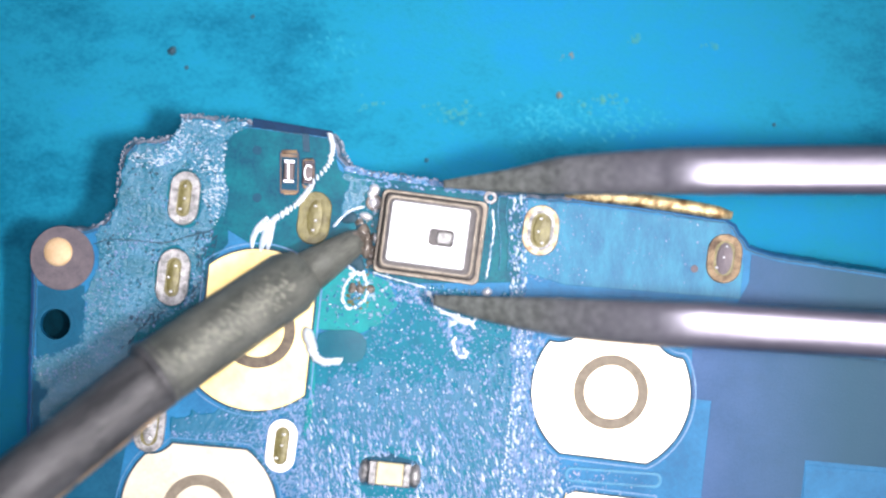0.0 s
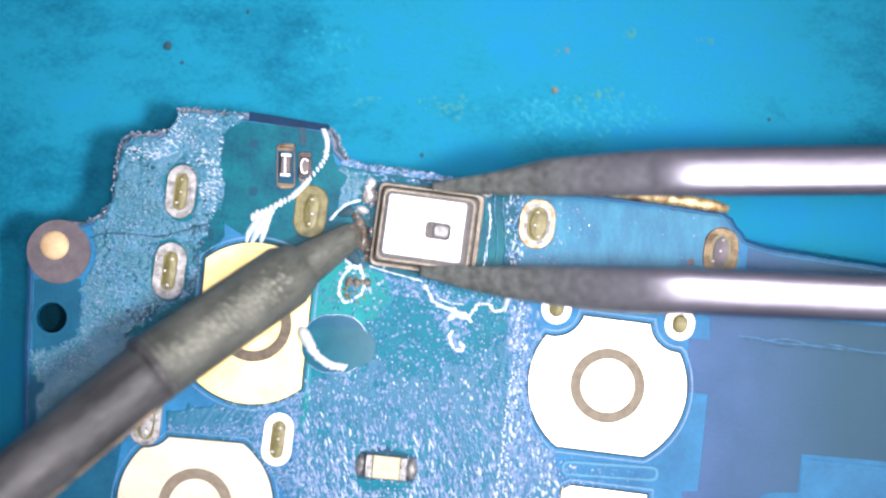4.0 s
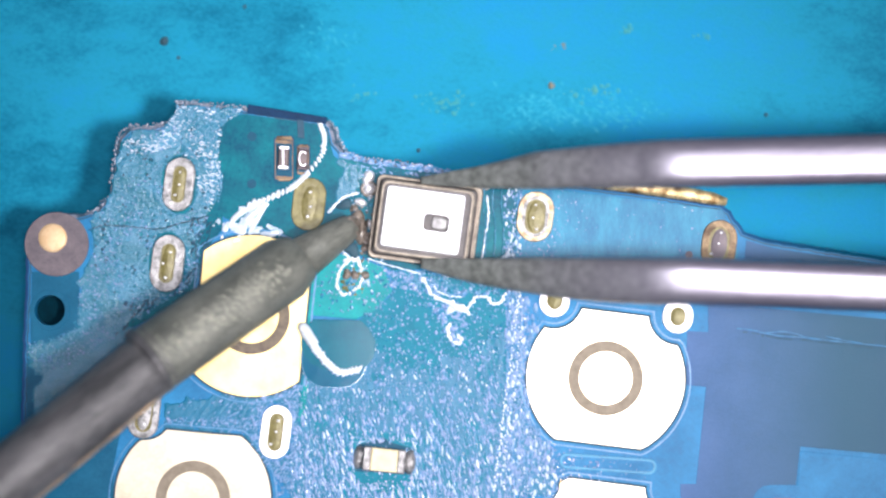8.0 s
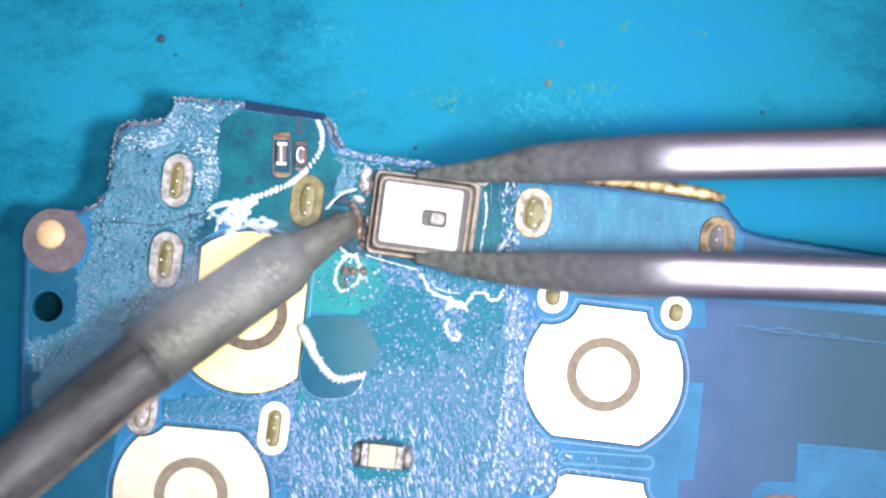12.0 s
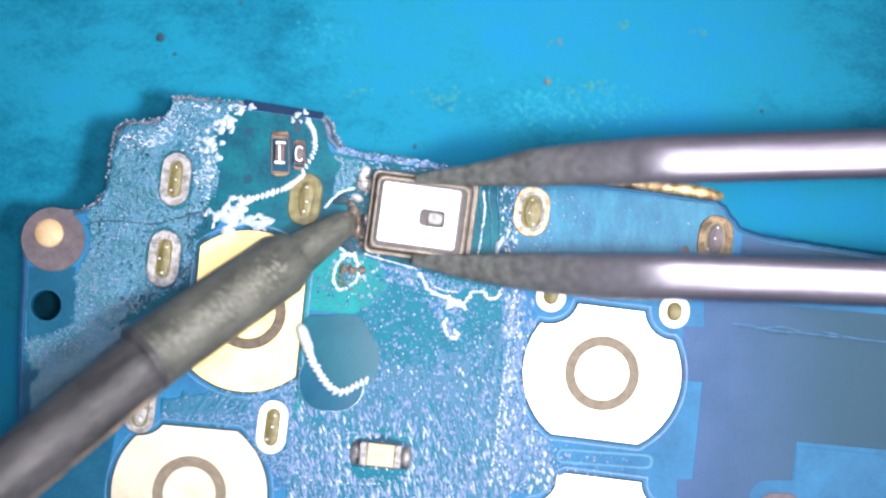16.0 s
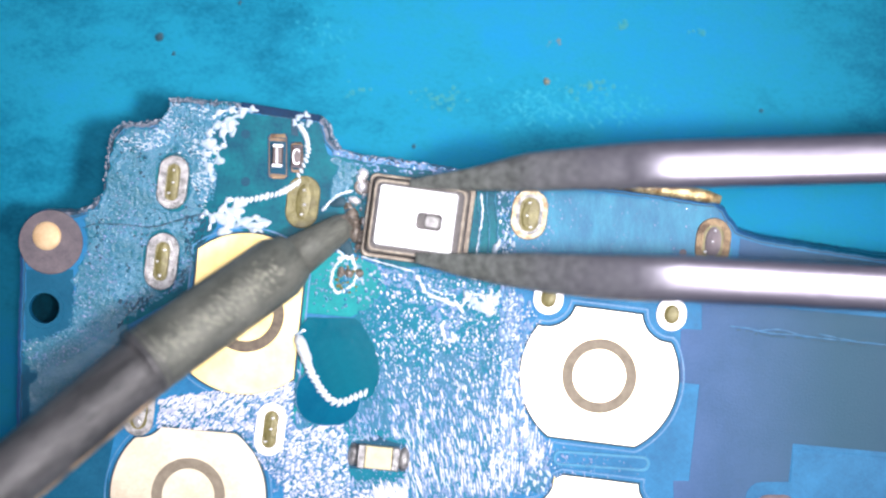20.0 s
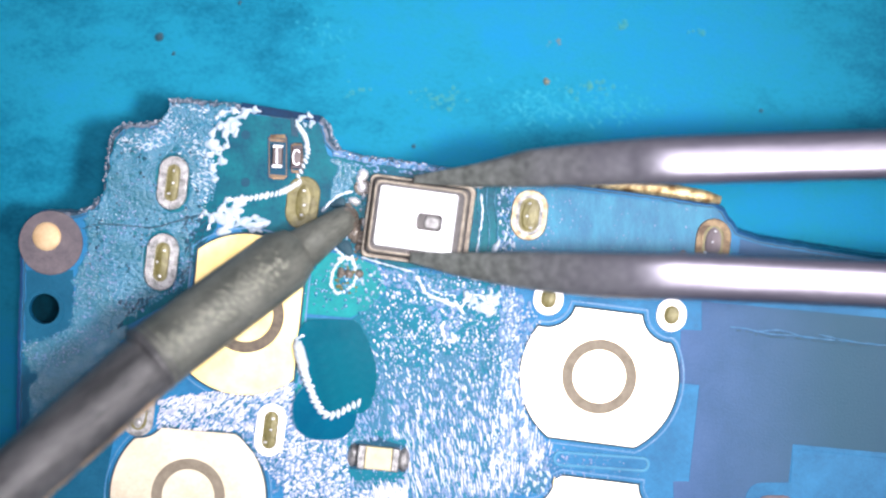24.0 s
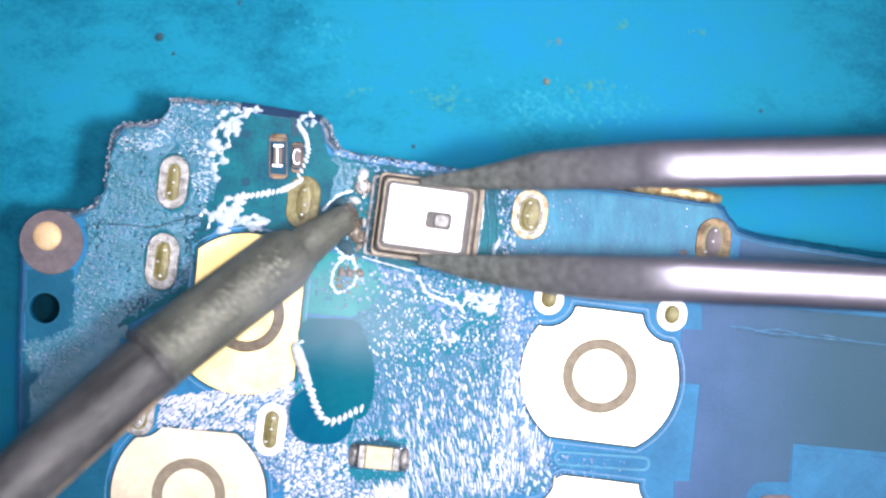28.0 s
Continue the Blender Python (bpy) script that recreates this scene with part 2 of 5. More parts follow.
LILAC = material("lilac_flux_grains", (0.03, 0.20, 0.37), (0.27, 0.37, 0.60), 0.24, 0.0, scale=7, spec=0.8, contrast=(0.34, 0.66))
GLARE = material("crust_glare", (0.46, 0.50, 0.70), (0.90, 0.90, 0.96), 0.16, 0.0, scale=9, spec=1.0, coat=0.6, contrast=(0.34, 0.62))
GRAIN_TEAL = material("teal_flux_grains", (0.0, 0.17, 0.275), (0.14, 0.335, 0.49), 0.24, 0.0, scale=9, spec=0.9, contrast=(0.36, 0.64))
BUBBLE = material("flux_bubbles", (0.0, 0.17, 0.29), (0.14, 0.31, 0.48), 0.10, 0.0, scale=12, spec=1.0, coat=0.5, contrast=(0.42, 0.62))
PUDDLE = material("flux_puddle", (0.0, 0.10, 0.155), (0.0, 0.132, 0.19), 0.12, 0.0, scale=2, spec=0.12)
FILM = material("flux_film", (0.0, 0.13, 0.20), (0.045, 0.225, 0.36), 0.24, 0.0, scale=2.2, detail=9, spec=0.55, contrast=(0.34, 0.68), rough_vary=0.1, bump=0.012, bump_scale=26, stretch=(0.8, 1.2, 1), speck=0.35)
CRUST = material("flux_crust", (0.02, 0.24, 0.36), (0.50, 0.58, 0.72), 0.2, 0.0, scale=8, spec=0.8, contrast=(0.40, 0.64))
PALE_CRUST = material("pale_flux_crust", (0.04, 0.21, 0.37), (0.36, 0.45, 0.64), 0.24, 0.0, scale=10, spec=0.7, contrast=(0.38, 0.64), stretch=(1, 1.6, 1))
CRUMB = material("edge_crumbs", (0.05, 0.10, 0.15), (0.46, 0.47, 0.54), 0.3, 0.0, scale=14, spec=0.6, contrast=(0.38, 0.62))
PUDDLE_BLUE = material("blue_flux_puddle", (0.0, 0.085, 0.165), (0.0, 0.115, 0.20), 0.12, 0.0, scale=2, spec=0.12)
CHAR = material("burnt_flux", (0.045, 0.038, 0.032), (0.30, 0.25, 0.20), 0.26, 0.0, scale=9, bump=0.02, bump_scale=14, spec=0.8)
IRON_SKIN = material("oxidised_iron", (0.085, 0.092, 0.078), (0.215, 0.22, 0.185), 0.55, 0.3, scale=2.6, bump=0.016, bump_scale=26, stretch=(0.5, 1, 1), speck=0.3)
IRON_DARK = material("scorched_steel", (0.055, 0.056, 0.058), (0.185, 0.18, 0.18), 0.5, 0.35, scale=2.4, bump=0.014, bump_scale=18, stretch=(0.2, 1, 1), contrast=(0.34, 0.66), speck=0.35)
STEEL = material("brushed_steel", (0.265, 0.245, 0.305), (0.38, 0.355, 0.42), 0.37, 0.85, scale=1.6, stretch=(0.25, 1.4, 1), rough_vary=0.06, bump=0.002, bump_scale=18, speck=0.12)
SCRATCH = material("scuffed_metal", (0.24, 0.25, 0.19), (0.40, 0.40, 0.32), 0.42, 0.4, scale=8)
CAN_DARK = material("sensor_can_groove", (0.035, 0.032, 0.03), (0.085, 0.075, 0.068), 0.42, 0.3, scale=4)
BURNT_RING = material("burnt_bare_ring", (0.07, 0.05, 0.035), (0.17, 0.13, 0.08), 0.5, scale=6, bump=0.008, bump_scale=30)
WHITE_LID = material("white_metal_lid", (0.80, 0.80, 0.80), (0.90, 0.90, 0.90), 0.35, 0.3, scale=3, bump=0.001)
CAN_WALL = material("sensor_can", (0.10, 0.082, 0.06), (0.25, 0.205, 0.15), 0.42, 0.3, scale=4, bump=0.006, bump_scale=12)
CAN_BRIGHT = material("sensor_can_fold", (0.14, 0.115, 0.085), (0.40, 0.35, 0.27), 0.42, 0.4, scale=6, bump=0.008, bump_scale=14)
CERAMIC = material("cream_ceramic", (0.62, 0.52, 0.28), (0.80, 0.70, 0.44), 0.4, scale=5, bump=0.004)
DARK_CHIP = material("dark_chip_body", (0.07, 0.05, 0.05), (0.13, 0.09, 0.08), 0.35, scale=8)
PIT = material("dark_hole", (0.0, 0.012, 0.02), (0.0, 0.025, 0.04), 0.8, scale=8, spec=0.05)
GRIT = material("dark_grit", (0.01, 0.05, 0.08), (0.03, 0.09, 0.12), 0.7, scale=8)
RUST = material("brown_stain", (0.12, 0.17, 0.16), (0.22, 0.20, 0.13), 0.6, scale=8)
GROOVE = material("dark_groove", (0.0, 0.045, 0.09), (0.003, 0.07, 0.12), 0.6, scale=8)
VIA_DIM = material("buried_via", (0.0, 0.055, 0.11), (0.0, 0.08, 0.135), 0.5, scale=8, spec=0.2)

def stain_ends(m, start, end, brown):
    """Browns a tool's working end: a stain along its length, broken up by noise."""
    n, link = m.node_tree.nodes, m.node_tree.links
    s = n["Principled BSDF"]
    old = s.inputs["Base Color"].links[0].from_socket
    co, sep, nz = n.new("ShaderNodeTexCoord"), n.new("ShaderNodeSeparateXYZ"), n.new("ShaderNodeTexNoise")
    nz.inputs["Scale"].default_value = 1500
    link.new(co.outputs["Object"], sep.inputs[0])
    link.new(co.outputs["Object"], nz.inputs["Vector"])
    add = n.new("ShaderNodeMath")
    add.operation = "MULTIPLY_ADD"
    link.new(nz.outputs["Fac"], add.inputs[0])
    add.inputs[1].default_value = 1.6 * MM
    link.new(sep.outputs["X"], add.inputs[2])
    mr = n.new("ShaderNodeMapRange")
    mr.inputs["From Min"].default_value, mr.inputs["From Max"].default_value = start * MM, end * MM
    link.new(add.outputs[0], mr.inputs["Value"])
    mix = n.new("ShaderNodeMix")
    mix.data_type = "RGBA"
    blot, ramp = n.new("ShaderNodeTexNoise"), n.new("ShaderNodeValToRGB")
    blot.inputs["Scale"].default_value, blot.inputs["Detail"].default_value = 6000, 7
    link.new(co.outputs["Object"], blot.inputs["Vector"])
    link.new(blot.outputs["Fac"], ramp.inputs["Fac"])
    ramp.color_ramp.elements[0].position, ramp.color_ramp.elements[1].position = 0.36, 0.66
    ramp.color_ramp.elements[0].color, ramp.color_ramp.elements[1].color = (*[0.68 * c for c in brown], 1), (*[1.38 * c for c in brown], 1)
    link.new(ramp.outputs["Color"], mix.inputs["A"])
    link.new(mr.outputs[0], mix.inputs["Factor"])
    link.new(old, mix.inputs["B"])
    link.new(mix.outputs["Result"], s.inputs["Base Color"])
    ms = n.new("ShaderNodeMath")
    ms.operation = "MULTIPLY_ADD"
    link.new(mr.outputs[0], ms.inputs[0])
    ms.inputs[1].default_value, ms.inputs[2].default_value = 0.5, 0.4
    link.new(ms.outputs[0], s.inputs["Metallic"])


stain_ends(STEEL, 2.0, 6.0, (0.185, 0.20, 0.18))


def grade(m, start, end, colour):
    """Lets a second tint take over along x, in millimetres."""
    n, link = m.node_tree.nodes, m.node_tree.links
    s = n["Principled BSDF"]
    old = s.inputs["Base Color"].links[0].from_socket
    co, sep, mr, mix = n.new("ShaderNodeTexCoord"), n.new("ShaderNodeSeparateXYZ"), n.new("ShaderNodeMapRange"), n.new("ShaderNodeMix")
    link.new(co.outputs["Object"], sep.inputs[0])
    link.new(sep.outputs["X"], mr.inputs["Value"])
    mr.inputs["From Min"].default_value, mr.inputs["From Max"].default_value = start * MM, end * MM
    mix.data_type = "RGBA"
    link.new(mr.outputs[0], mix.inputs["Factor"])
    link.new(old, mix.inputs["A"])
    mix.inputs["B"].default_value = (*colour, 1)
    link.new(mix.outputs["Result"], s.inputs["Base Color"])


# the lamp's violet veil and the dimmer far end, put into the mask's colour
grade(MASK_VEILED, 4.4, 7.2, (0.0, 0.075, 0.14))

# ---- mesh helpers ----


def at(x, y):
    return ((x - 784) * 0.01, (441 - y) * 0.01)


def part(name, bm, mat, parent=None, label="", smooth=False):
    """Links a bmesh, built in millimetres, as one mesh object."""
    bmesh.ops.recalc_face_normals(bm, faces=bm.faces)
    for v in bm.verts:
        v.co *= MM
    me = bpy.data.meshes.new(name)
    bm.to_mesh(me)
    bm.free()
    return dress(name, me, mat, parent, label, smooth)


def dress(name, me, mat, parent=None, label="", smooth=False):
    me.materials.append(mat)
    if smooth:
        me.polygons.foreach_set("use_smooth", [True] * len(me.polygons))
    ob = new(name, me)
    ob.parent = parent
    return tagged(ob, label)


def thing(name, label, category, m=None, group="", kind=""):
    ob = new(name)
    ob.empty_display_size = 0.001
    if m:
        ob.matrix_basis = m
    return tagged(ob, label, category, group, kind)


def offset(loop, d):
    """The closed loop moved inwards by d; loops run anticlockwise."""
    pts = [Vector(p) for p in loop]
    out = []
    for i, p in enumerate(pts):
        a, b = p - pts[i - 1], pts[(i + 1) % len(pts)] - p
        na, nb = Vector((-a.y, a.x)), Vector((-b.y, b.x))
        if na.length < 1e-9 or nb.length < 1e-9:
            out.append(p)
            continue
        na.normalize(), nb.normalize()
        n = na + nb
        n = n / max(n.length_squared, 0.6) * 2 if n.length > 1e-6 else na
        out.append(p + n * d)
    return [tuple(p) for p in out]


def anticlockwise(loop):
    area = sum(a[0] * b[1] - b[0] * a[1] for a, b in zip(loop, loop[1:] + loop[:1]))
    return loop if area > 0 else loop[::-1]


def ring_verts(bm, loop, z):
    return [bm.verts.new((p[0], p[1], z)) for p in loop]


def bridge(bm, a, b):
    for i in range(len(a)):
        j = (i + 1) % len(a)
        bm.faces.new((a[i], a[j], b[j], b[i]))


def slab(loop, z0, z1, chamfer=0.01, holes=(), draft=0.0):
    """A plate with a chamfered rim and holes; draft lets its foot stand out."""
    loop = anticlockwise(list(loop))
    bm = bmesh.new()
    low = ring_verts(bm, offset(loop, -draft) if draft else loop, z0)
    mid = ring_verts(bm, loop, z1 - chamfer)
    top = ring_verts(bm, offset(loop, chamfer), z1)
    bridge(bm, low, mid)
    bridge(bm, mid, top)
    if not holes:
        bm.faces.new(top)
    else:
        rims = [top]
        for h in holes:
            h = anticlockwise(list(h))
            rim, foot = ring_verts(bm, h, z1), ring_verts(bm, h, z0)
            bridge(bm, rim, foot)
            rims.append(rim)
        edges = [bm.edges.get((r[i], r[(i + 1) % len(r)])) for r in rims for i in range(len(r))]
        bmesh.ops.triangle_fill(bm, use_beauty=True, edges=edges)
    return bm


def circle(cx, cy, r, n=40, start=0.0, squash=1.0):
    return [(cx + r * math.cos(start + 2 * math.pi * i / n), cy + r * squash * math.sin(start + 2 * math.pi * i / n)) for i in range(n)]


def turn(loop, degrees, centre=(0, 0)):
    c, s = math.cos(radians(degrees)), math.sin(radians(degrees))
    return [(centre[0] + c * (x - centre[0]) - s * (y - centre[1]), centre[1] + s * (x - centre[0]) + c * (y - centre[1])) for x, y in loop]


def stadium(cx, cy, w, h, degrees=0.0, n=12):
    """An upright slot outline, w wide and h high."""
    r, k = w / 2, max(h / 2 - w / 2, 0)
    pts = [(cx + r * math.cos(a), cy + k + r * math.sin(a)) for a in np.linspace(0, math.pi, n)]
    pts += [(cx + r * math.cos(a), cy - k + r * math.sin(a)) for a in np.linspace(math.pi, 2 * math.pi, n)]
    if k == 0:
        pts = circle(cx, cy, r, 2 * n)
    return turn(pts, degrees, (cx, cy))


def rounded(cx, cy, w, h, r, degrees=0.0, n=5):
    pts = []
    for sx, sy, a0 in ((1, 1, 0), (-1, 1, 90), (-1, -1, 180), (1, -1, 270)):
        for i in range(n):
            a = radians(a0 + 90 * i / (n - 1))
            pts.append((cx + sx * (w / 2 - r) + r * math.cos(a), cy + sy * (h / 2 - r) + r * math.sin(a)))
    return turn(pts, degrees, (cx, cy))


def wobble(loop, amount, rng, step=None):
    """Resamples a loop (by step) and makes it uneven."""
    if step:
        out = []
        for a, b in zip(loop, loop[1:] + loop[:1]):
            k = max(1, int(math.dist(a, b) / step))
            out += [(a[0] + (b[0] - a[0]) * i / k, a[1] + (b[1] - a[1]) * i / k) for i in range(k)]
        loop = out
    return [(x + rng.uniform(-amount, amount), y + rng.uniform(-amount, amount)) for x, y in loop]


def tube(path, radii, n=8, flat=1.0):
    """A tube along a path of 3D points, closed by rounded ends."""
    bm = bmesh.new()
    pts = [Vector(p) for p in path]
    rings = []
    for i, p in enumerate(pts):
        d = (pts[min(i + 1, len(pts) - 1)] - pts[max(i - 1, 0)]).normalized()
        side = d.cross(Vector((0, 0, 1)))
        side = side.normalized() if side.length > 1e-6 else Vector((1, 0, 0))
        up = side.cross(d)
        rings.append([bm.verts.new(p + radii[i] * (side * math.cos(2 * math.pi * k / n) + up * flat * math.sin(2 * math.pi * k / n))) for k in range(n)])
    for a, b in zip(rings, rings[1:]):
        bridge(bm, a, b)
    bm.faces.new(rings[0])
    bm.faces.new(rings[-1])
    return bm


def blob_into(bm, x, y, z, rx, ry, rz, yaw=0.0, n=10, rows=4, rng=None, rough=0.0):
    """A dome with an uneven outline, sitting on z."""
    c, s = math.cos(radians(yaw)), math.sin(radians(yaw))
    if n >= 14 and rng and rough > 0.1:
        p, q = rng.uniform(0, 6.3), rng.uniform(0, 6.3)
        jag = [1 + rough * (0.8 * math.sin(4 * math.pi * i / n + p) + 0.7 * math.sin(6 * math.pi * i / n + q)) for i in range(n)]
    else:
        jag = [1 + (rng.uniform(-rough, rough) if rng else 0) for _ in range(n)]
    rings = []
    for k in range(rows):
        a = math.pi / 2 * k / rows
        ring = []
        for i in range(n):
            u = math.cos(2 * math.pi * i / n) * rx * math.cos(a) * jag[i]
            v = math.sin(2 * math.pi * i / n) * ry * math.cos(a) * jag[i]
            ring.append(bm.verts.new((x + c * u - s * v, y + s * u + c * v, z + rz * math.sin(a))))
        rings.append(ring)
    for a, b in zip(rings, rings[1:]):
        bridge(bm, a, b)
    tip = bm.verts.new((x, y, z + rz))
    for i in range(n):
        bm.faces.new((rings[-1][i], rings[-1][(i + 1) % n], tip))


def blob(*args, **kw):
    bm = bmesh.new()
    blob_into(bm, *args, **kw)
    return bm


def inside(p, poly):
    x, y = p
    hit = False
    for (x0, y0), (x1, y1) in zip(poly, poly[1:] + poly[:1]):
        if (y0 > y) != (y1 > y) and x < (x1 - x0) * (y - y0) / (y1 - y0) + x0:
            hit = not hit
    return hit


def smooth_path(points, k=6):
    """A Catmull-Rom curve through plan points."""
    p = [Vector(q) for q in points]
    p = [2 * p[0] - p[1]] + p + [2 * p[-1] - p[-2]]
    out = []
    for i in range(1, len(p) - 2):
        for j in range(k):
            t = j / k
            out.append(0.5 * (2 * p[i] + (p[i + 1] - p[i - 1]) * t + (2 * p[i - 1] - 5 * p[i] + 4 * p[i + 1] - p[i + 2]) * t * t
                              + (3 * p[i] - p[i - 1] - 3 * p[i + 1] + p[i + 2]) * t ** 3))
    return out + [p[-2]]


# ---- the bench ----
bm = bmesh.new()
bmesh.ops.create_grid(bm, x_segments=2, y_segments=2, size=150)
for v in bm.verts:
    v.co.z = MAT_Z
low = bmesh.ops.extrude_face_region(bm, geom=bm.faces[:])
for v in low["geom"]:
    if isinstance(v, bmesh.types.BMVert):
        v.co.z -= 3.0
tagged(part("work_mat", bm, MAT_RUBBER), "blue rubber work mat with faint stains", "mat", kind="structure")

rng = random.Random(4)


def crumb(x, y, r, mat, name, label, flatness=0.7):
    """A crumb lying on the mat; plan place as seen from above the board's height."""
    k = (EYE_Z - MAT_Z) / EYE_Z
    px, py = at(x, y)
    tagged(part(name, blob(px * k, py * k, MAT_Z, r * 0.01 * k, r * 0.009 * k, r * 0.01 * flatness, rng.uniform(0, 90), 9, 3, rng, 0.25), mat,
                smooth=True), label, name.replace("_", " "), group="specks on the mat")


crumb(305, 89, 9, GRIT, "dirt_speck", "round dark speck of dirt on the blue mat")
crumb(330, 119, 4, GRIT, "dirt_speck", "small dark speck of dirt on the blue mat")
crumb(755, 284, 4, GRIT, "dirt_speck", "small dark speck of dirt on the blue mat")
crumb(990, 169, 6, RUST, "rust_speck", "rust-coloured crumb on the blue mat")
crumb(447, 30, 4, GRIT, "dirt_speck", "small dark speck of dirt on the blue mat")
crumb(1370, 221, 4, GRIT, "dirt_speck", "small dark speck of dirt on the blue mat")

STAIN = material("olive_stain", (0.008, 0.25, 0.36), (0.06, 0.29, 0.26), 0.6, scale=6, spec=0.2)


def mat_stain(x, y, spread, count, size, mat, label):
    """A loose patch of flat spots on the mat."""
    k = (EYE_Z - MAT_Z) / EYE_Z
    bm = bmesh.new()
    for _ in range(count):
        px, py = at(x + rng.gauss(0, spread), y + rng.gauss(0, spread * 0.45))
        s = size * rng.uniform(0.5, 1.5) * 0.01
        blob_into(bm, px * k, py * k, MAT_Z, s, s * rng.uniform(0.5, 1), 0.012, rng.uniform(0, 180), 8, 2, rng, 0.3)
    tagged(part("mat_stain", bm, mat, smooth=True), label, "stain", group="stains on the mat")


mat_stain(800, 200, 24, 40, 3.0, STAIN, "patch of pale olive spots on the blue mat")
mat_stain(655, 186, 16, 12, 2.6, STAIN, "faint olive spots on the blue mat")
mat_stain(1064, 182, 20, 26, 4.0, STAIN, "patch of dull olive spots on the blue mat")
mat_stain(1125, 68, 8, 8, 4.0, STAIN, "small olive spot on the blue mat")
mat_stain(1256, 84, 8, 7, 3.6, STAIN, "small olive spot on the blue mat")
mat_stain(1010, 100, 10, 6, 2.5, RUST, "faint rusty spots on the blue mat")

SCUFF = material("mat_scuff", (0.008, 0.27, 0.40), (0.035, 0.34, 0.46), 0.6, scale=6, spec=0.1)
bm = bmesh.new()
for cx, cy, wide, high, slant, count in ((1035, 212, 60, 22, -40, 150), (955, 205, 24, 16, 30, 40), (590, 95, 30, 22, -50, 30), (1110, 215, 30, 14, -35, 40)):
    for _ in range(count):
        px, py = at(cx + rng.gauss(0, wide), cy + rng.gauss(0, high))
        blob_into(bm, px * 1.03, py * 1.03, MAT_Z, rng.uniform(0.01, 0.08), rng.uniform(0.008, 0.022), 0.003, rng.gauss(slant, 30), 8, 2, rng, 0.3)
tagged(part("mat_scuff", bm, SCUFF, smooth=True), "pale diagonal scuffs on the blue mat", "scuff", group="stains on the mat", kind="stuff")

# ---- the circuit board ----
board = thing("circuit_board", "blue phone circuit board covered with dried flux", "circuit board")

# outline of the board's foot; its routed flank leans outwards
EDGE = [(40, 1120), (42, 760), (46, 600), (50, 500), (52, 440), (64, 412), (90, 399), (150, 399), (178, 392), (196, 372),
        (202, 345), (208, 305), (214, 268), (234, 246), (276, 243), (300, 240), (316, 224), (318, 202), (350, 201), (446, 210),
        (588, 233), (602, 246), (607, 272), (624, 292), (660, 302), (720, 309), (778, 318), (870, 334), (960, 342), (1020, 344),
        (1150, 360), (1288, 382), (1308, 394), (1316, 410), (1332, 430), (1362, 443), (1568, 474), (1800, 508), (1800, 1120)]
outline = anticlockwise(wobble([at(*p) for p in EDGE], 0.012, rng, 0.07))
foot = anticlockwise(outline)
rim = offset(offset(foot, 0.06), 0.05)
hole = circle(*at(98, 574), 0.27, 32)
bm = bmesh.new()
top = ring_verts(bm, rim, 0.0)
drill = ring_verts(bm, hole, 0.0)
edges = [bm.edges.new((r[i], r[(i + 1) % len(r)])) for r in (top, drill) for i in range(len(r))]
bmesh.ops.triangle_fill(bm, use_beauty=True, edges=edges)
bore = ring_verts(bm, hole, -0.8)
bridge(bm, drill, bore)
part("board_face", bm, MASK, board)
bm = bmesh.new()
a, b, c = ring_verts(bm, offset(foot, 0.11), 0.0), ring_verts(bm, offset(foot, 0.05), -0.06), ring_verts(bm, foot, -0.8)
bridge(bm, a, b)
bridge(bm, b, c)
right = [f for f in bm.faces if f.calc_center_median().x > 2.3 or f.calc_center_median().x < -6.9]
other = bm.copy()
bmesh.ops.delete(bm, geom=right, context="FACES")
bmesh.ops.delete(other, geom=[f for f in other.faces if -6.9 <= f.calc_center_median().x <= 2.3], context="FACES")
part("routed_edge", bm, LAMINATE, board, "grey rough routed board edge")
part("masked_edge", other, MASK_VEILED, board, "blue masked board edge")
bm = bmesh.new()
under = ring_verts(bm, foot, -0.8)
drill = ring_verts(bm, hole, -0.8)
edges = [bm.edges.new((r[i], r[(i + 1) % len(r)])) for r in (under, drill) for i in range(len(r))]
bmesh.ops.triangle_fill(bm, use_beauty=True, edges=edges)
part("board_underside", bm, NAVY, board)

# dark clean-cut flank at the top and gold plating on the right-hand flank
part("cut_edge", slab([at(448, 209), at(588, 232), at(586, 244), at(446, 225)], -0.3, 0.012, 0.006), NAVY, board, "dark navy cut edge")
path = [Vector((*at(x, y), z)) for x, y, z in ((1000, 347, -0.1), (1030, 346, -0.03), (1090, 350, 0), (1150, 357, 0), (1220, 367, 0), (1270, 376, -0.02), (1296, 382, -0.06))]
part("edge_plating", tube(path, [0.05, 0.10, 0.115, 0.125, 0.125, 0.115, 0.07], 10, 0.6), GOLD_EDGE, board, "stained gold edge plating", True)


def plate(name, loop, mat, z1, label="", z0=-0.05, chamfer=0.008, holes=(), parent=board):
    return part(name, slab([at(*p) for p in loop], z0, z1, chamfer, [[at(*p) for p in h] for h in holes]), mat, parent, label)


lip_out, lip_in = offset(foot, 0.125), offset(foot, 0.150)
part("mask_lip", slab(lip_out, -0.02, 0.004, 0.002, [lip_in]), GROOVE, board, "dark line along the mask's edge")

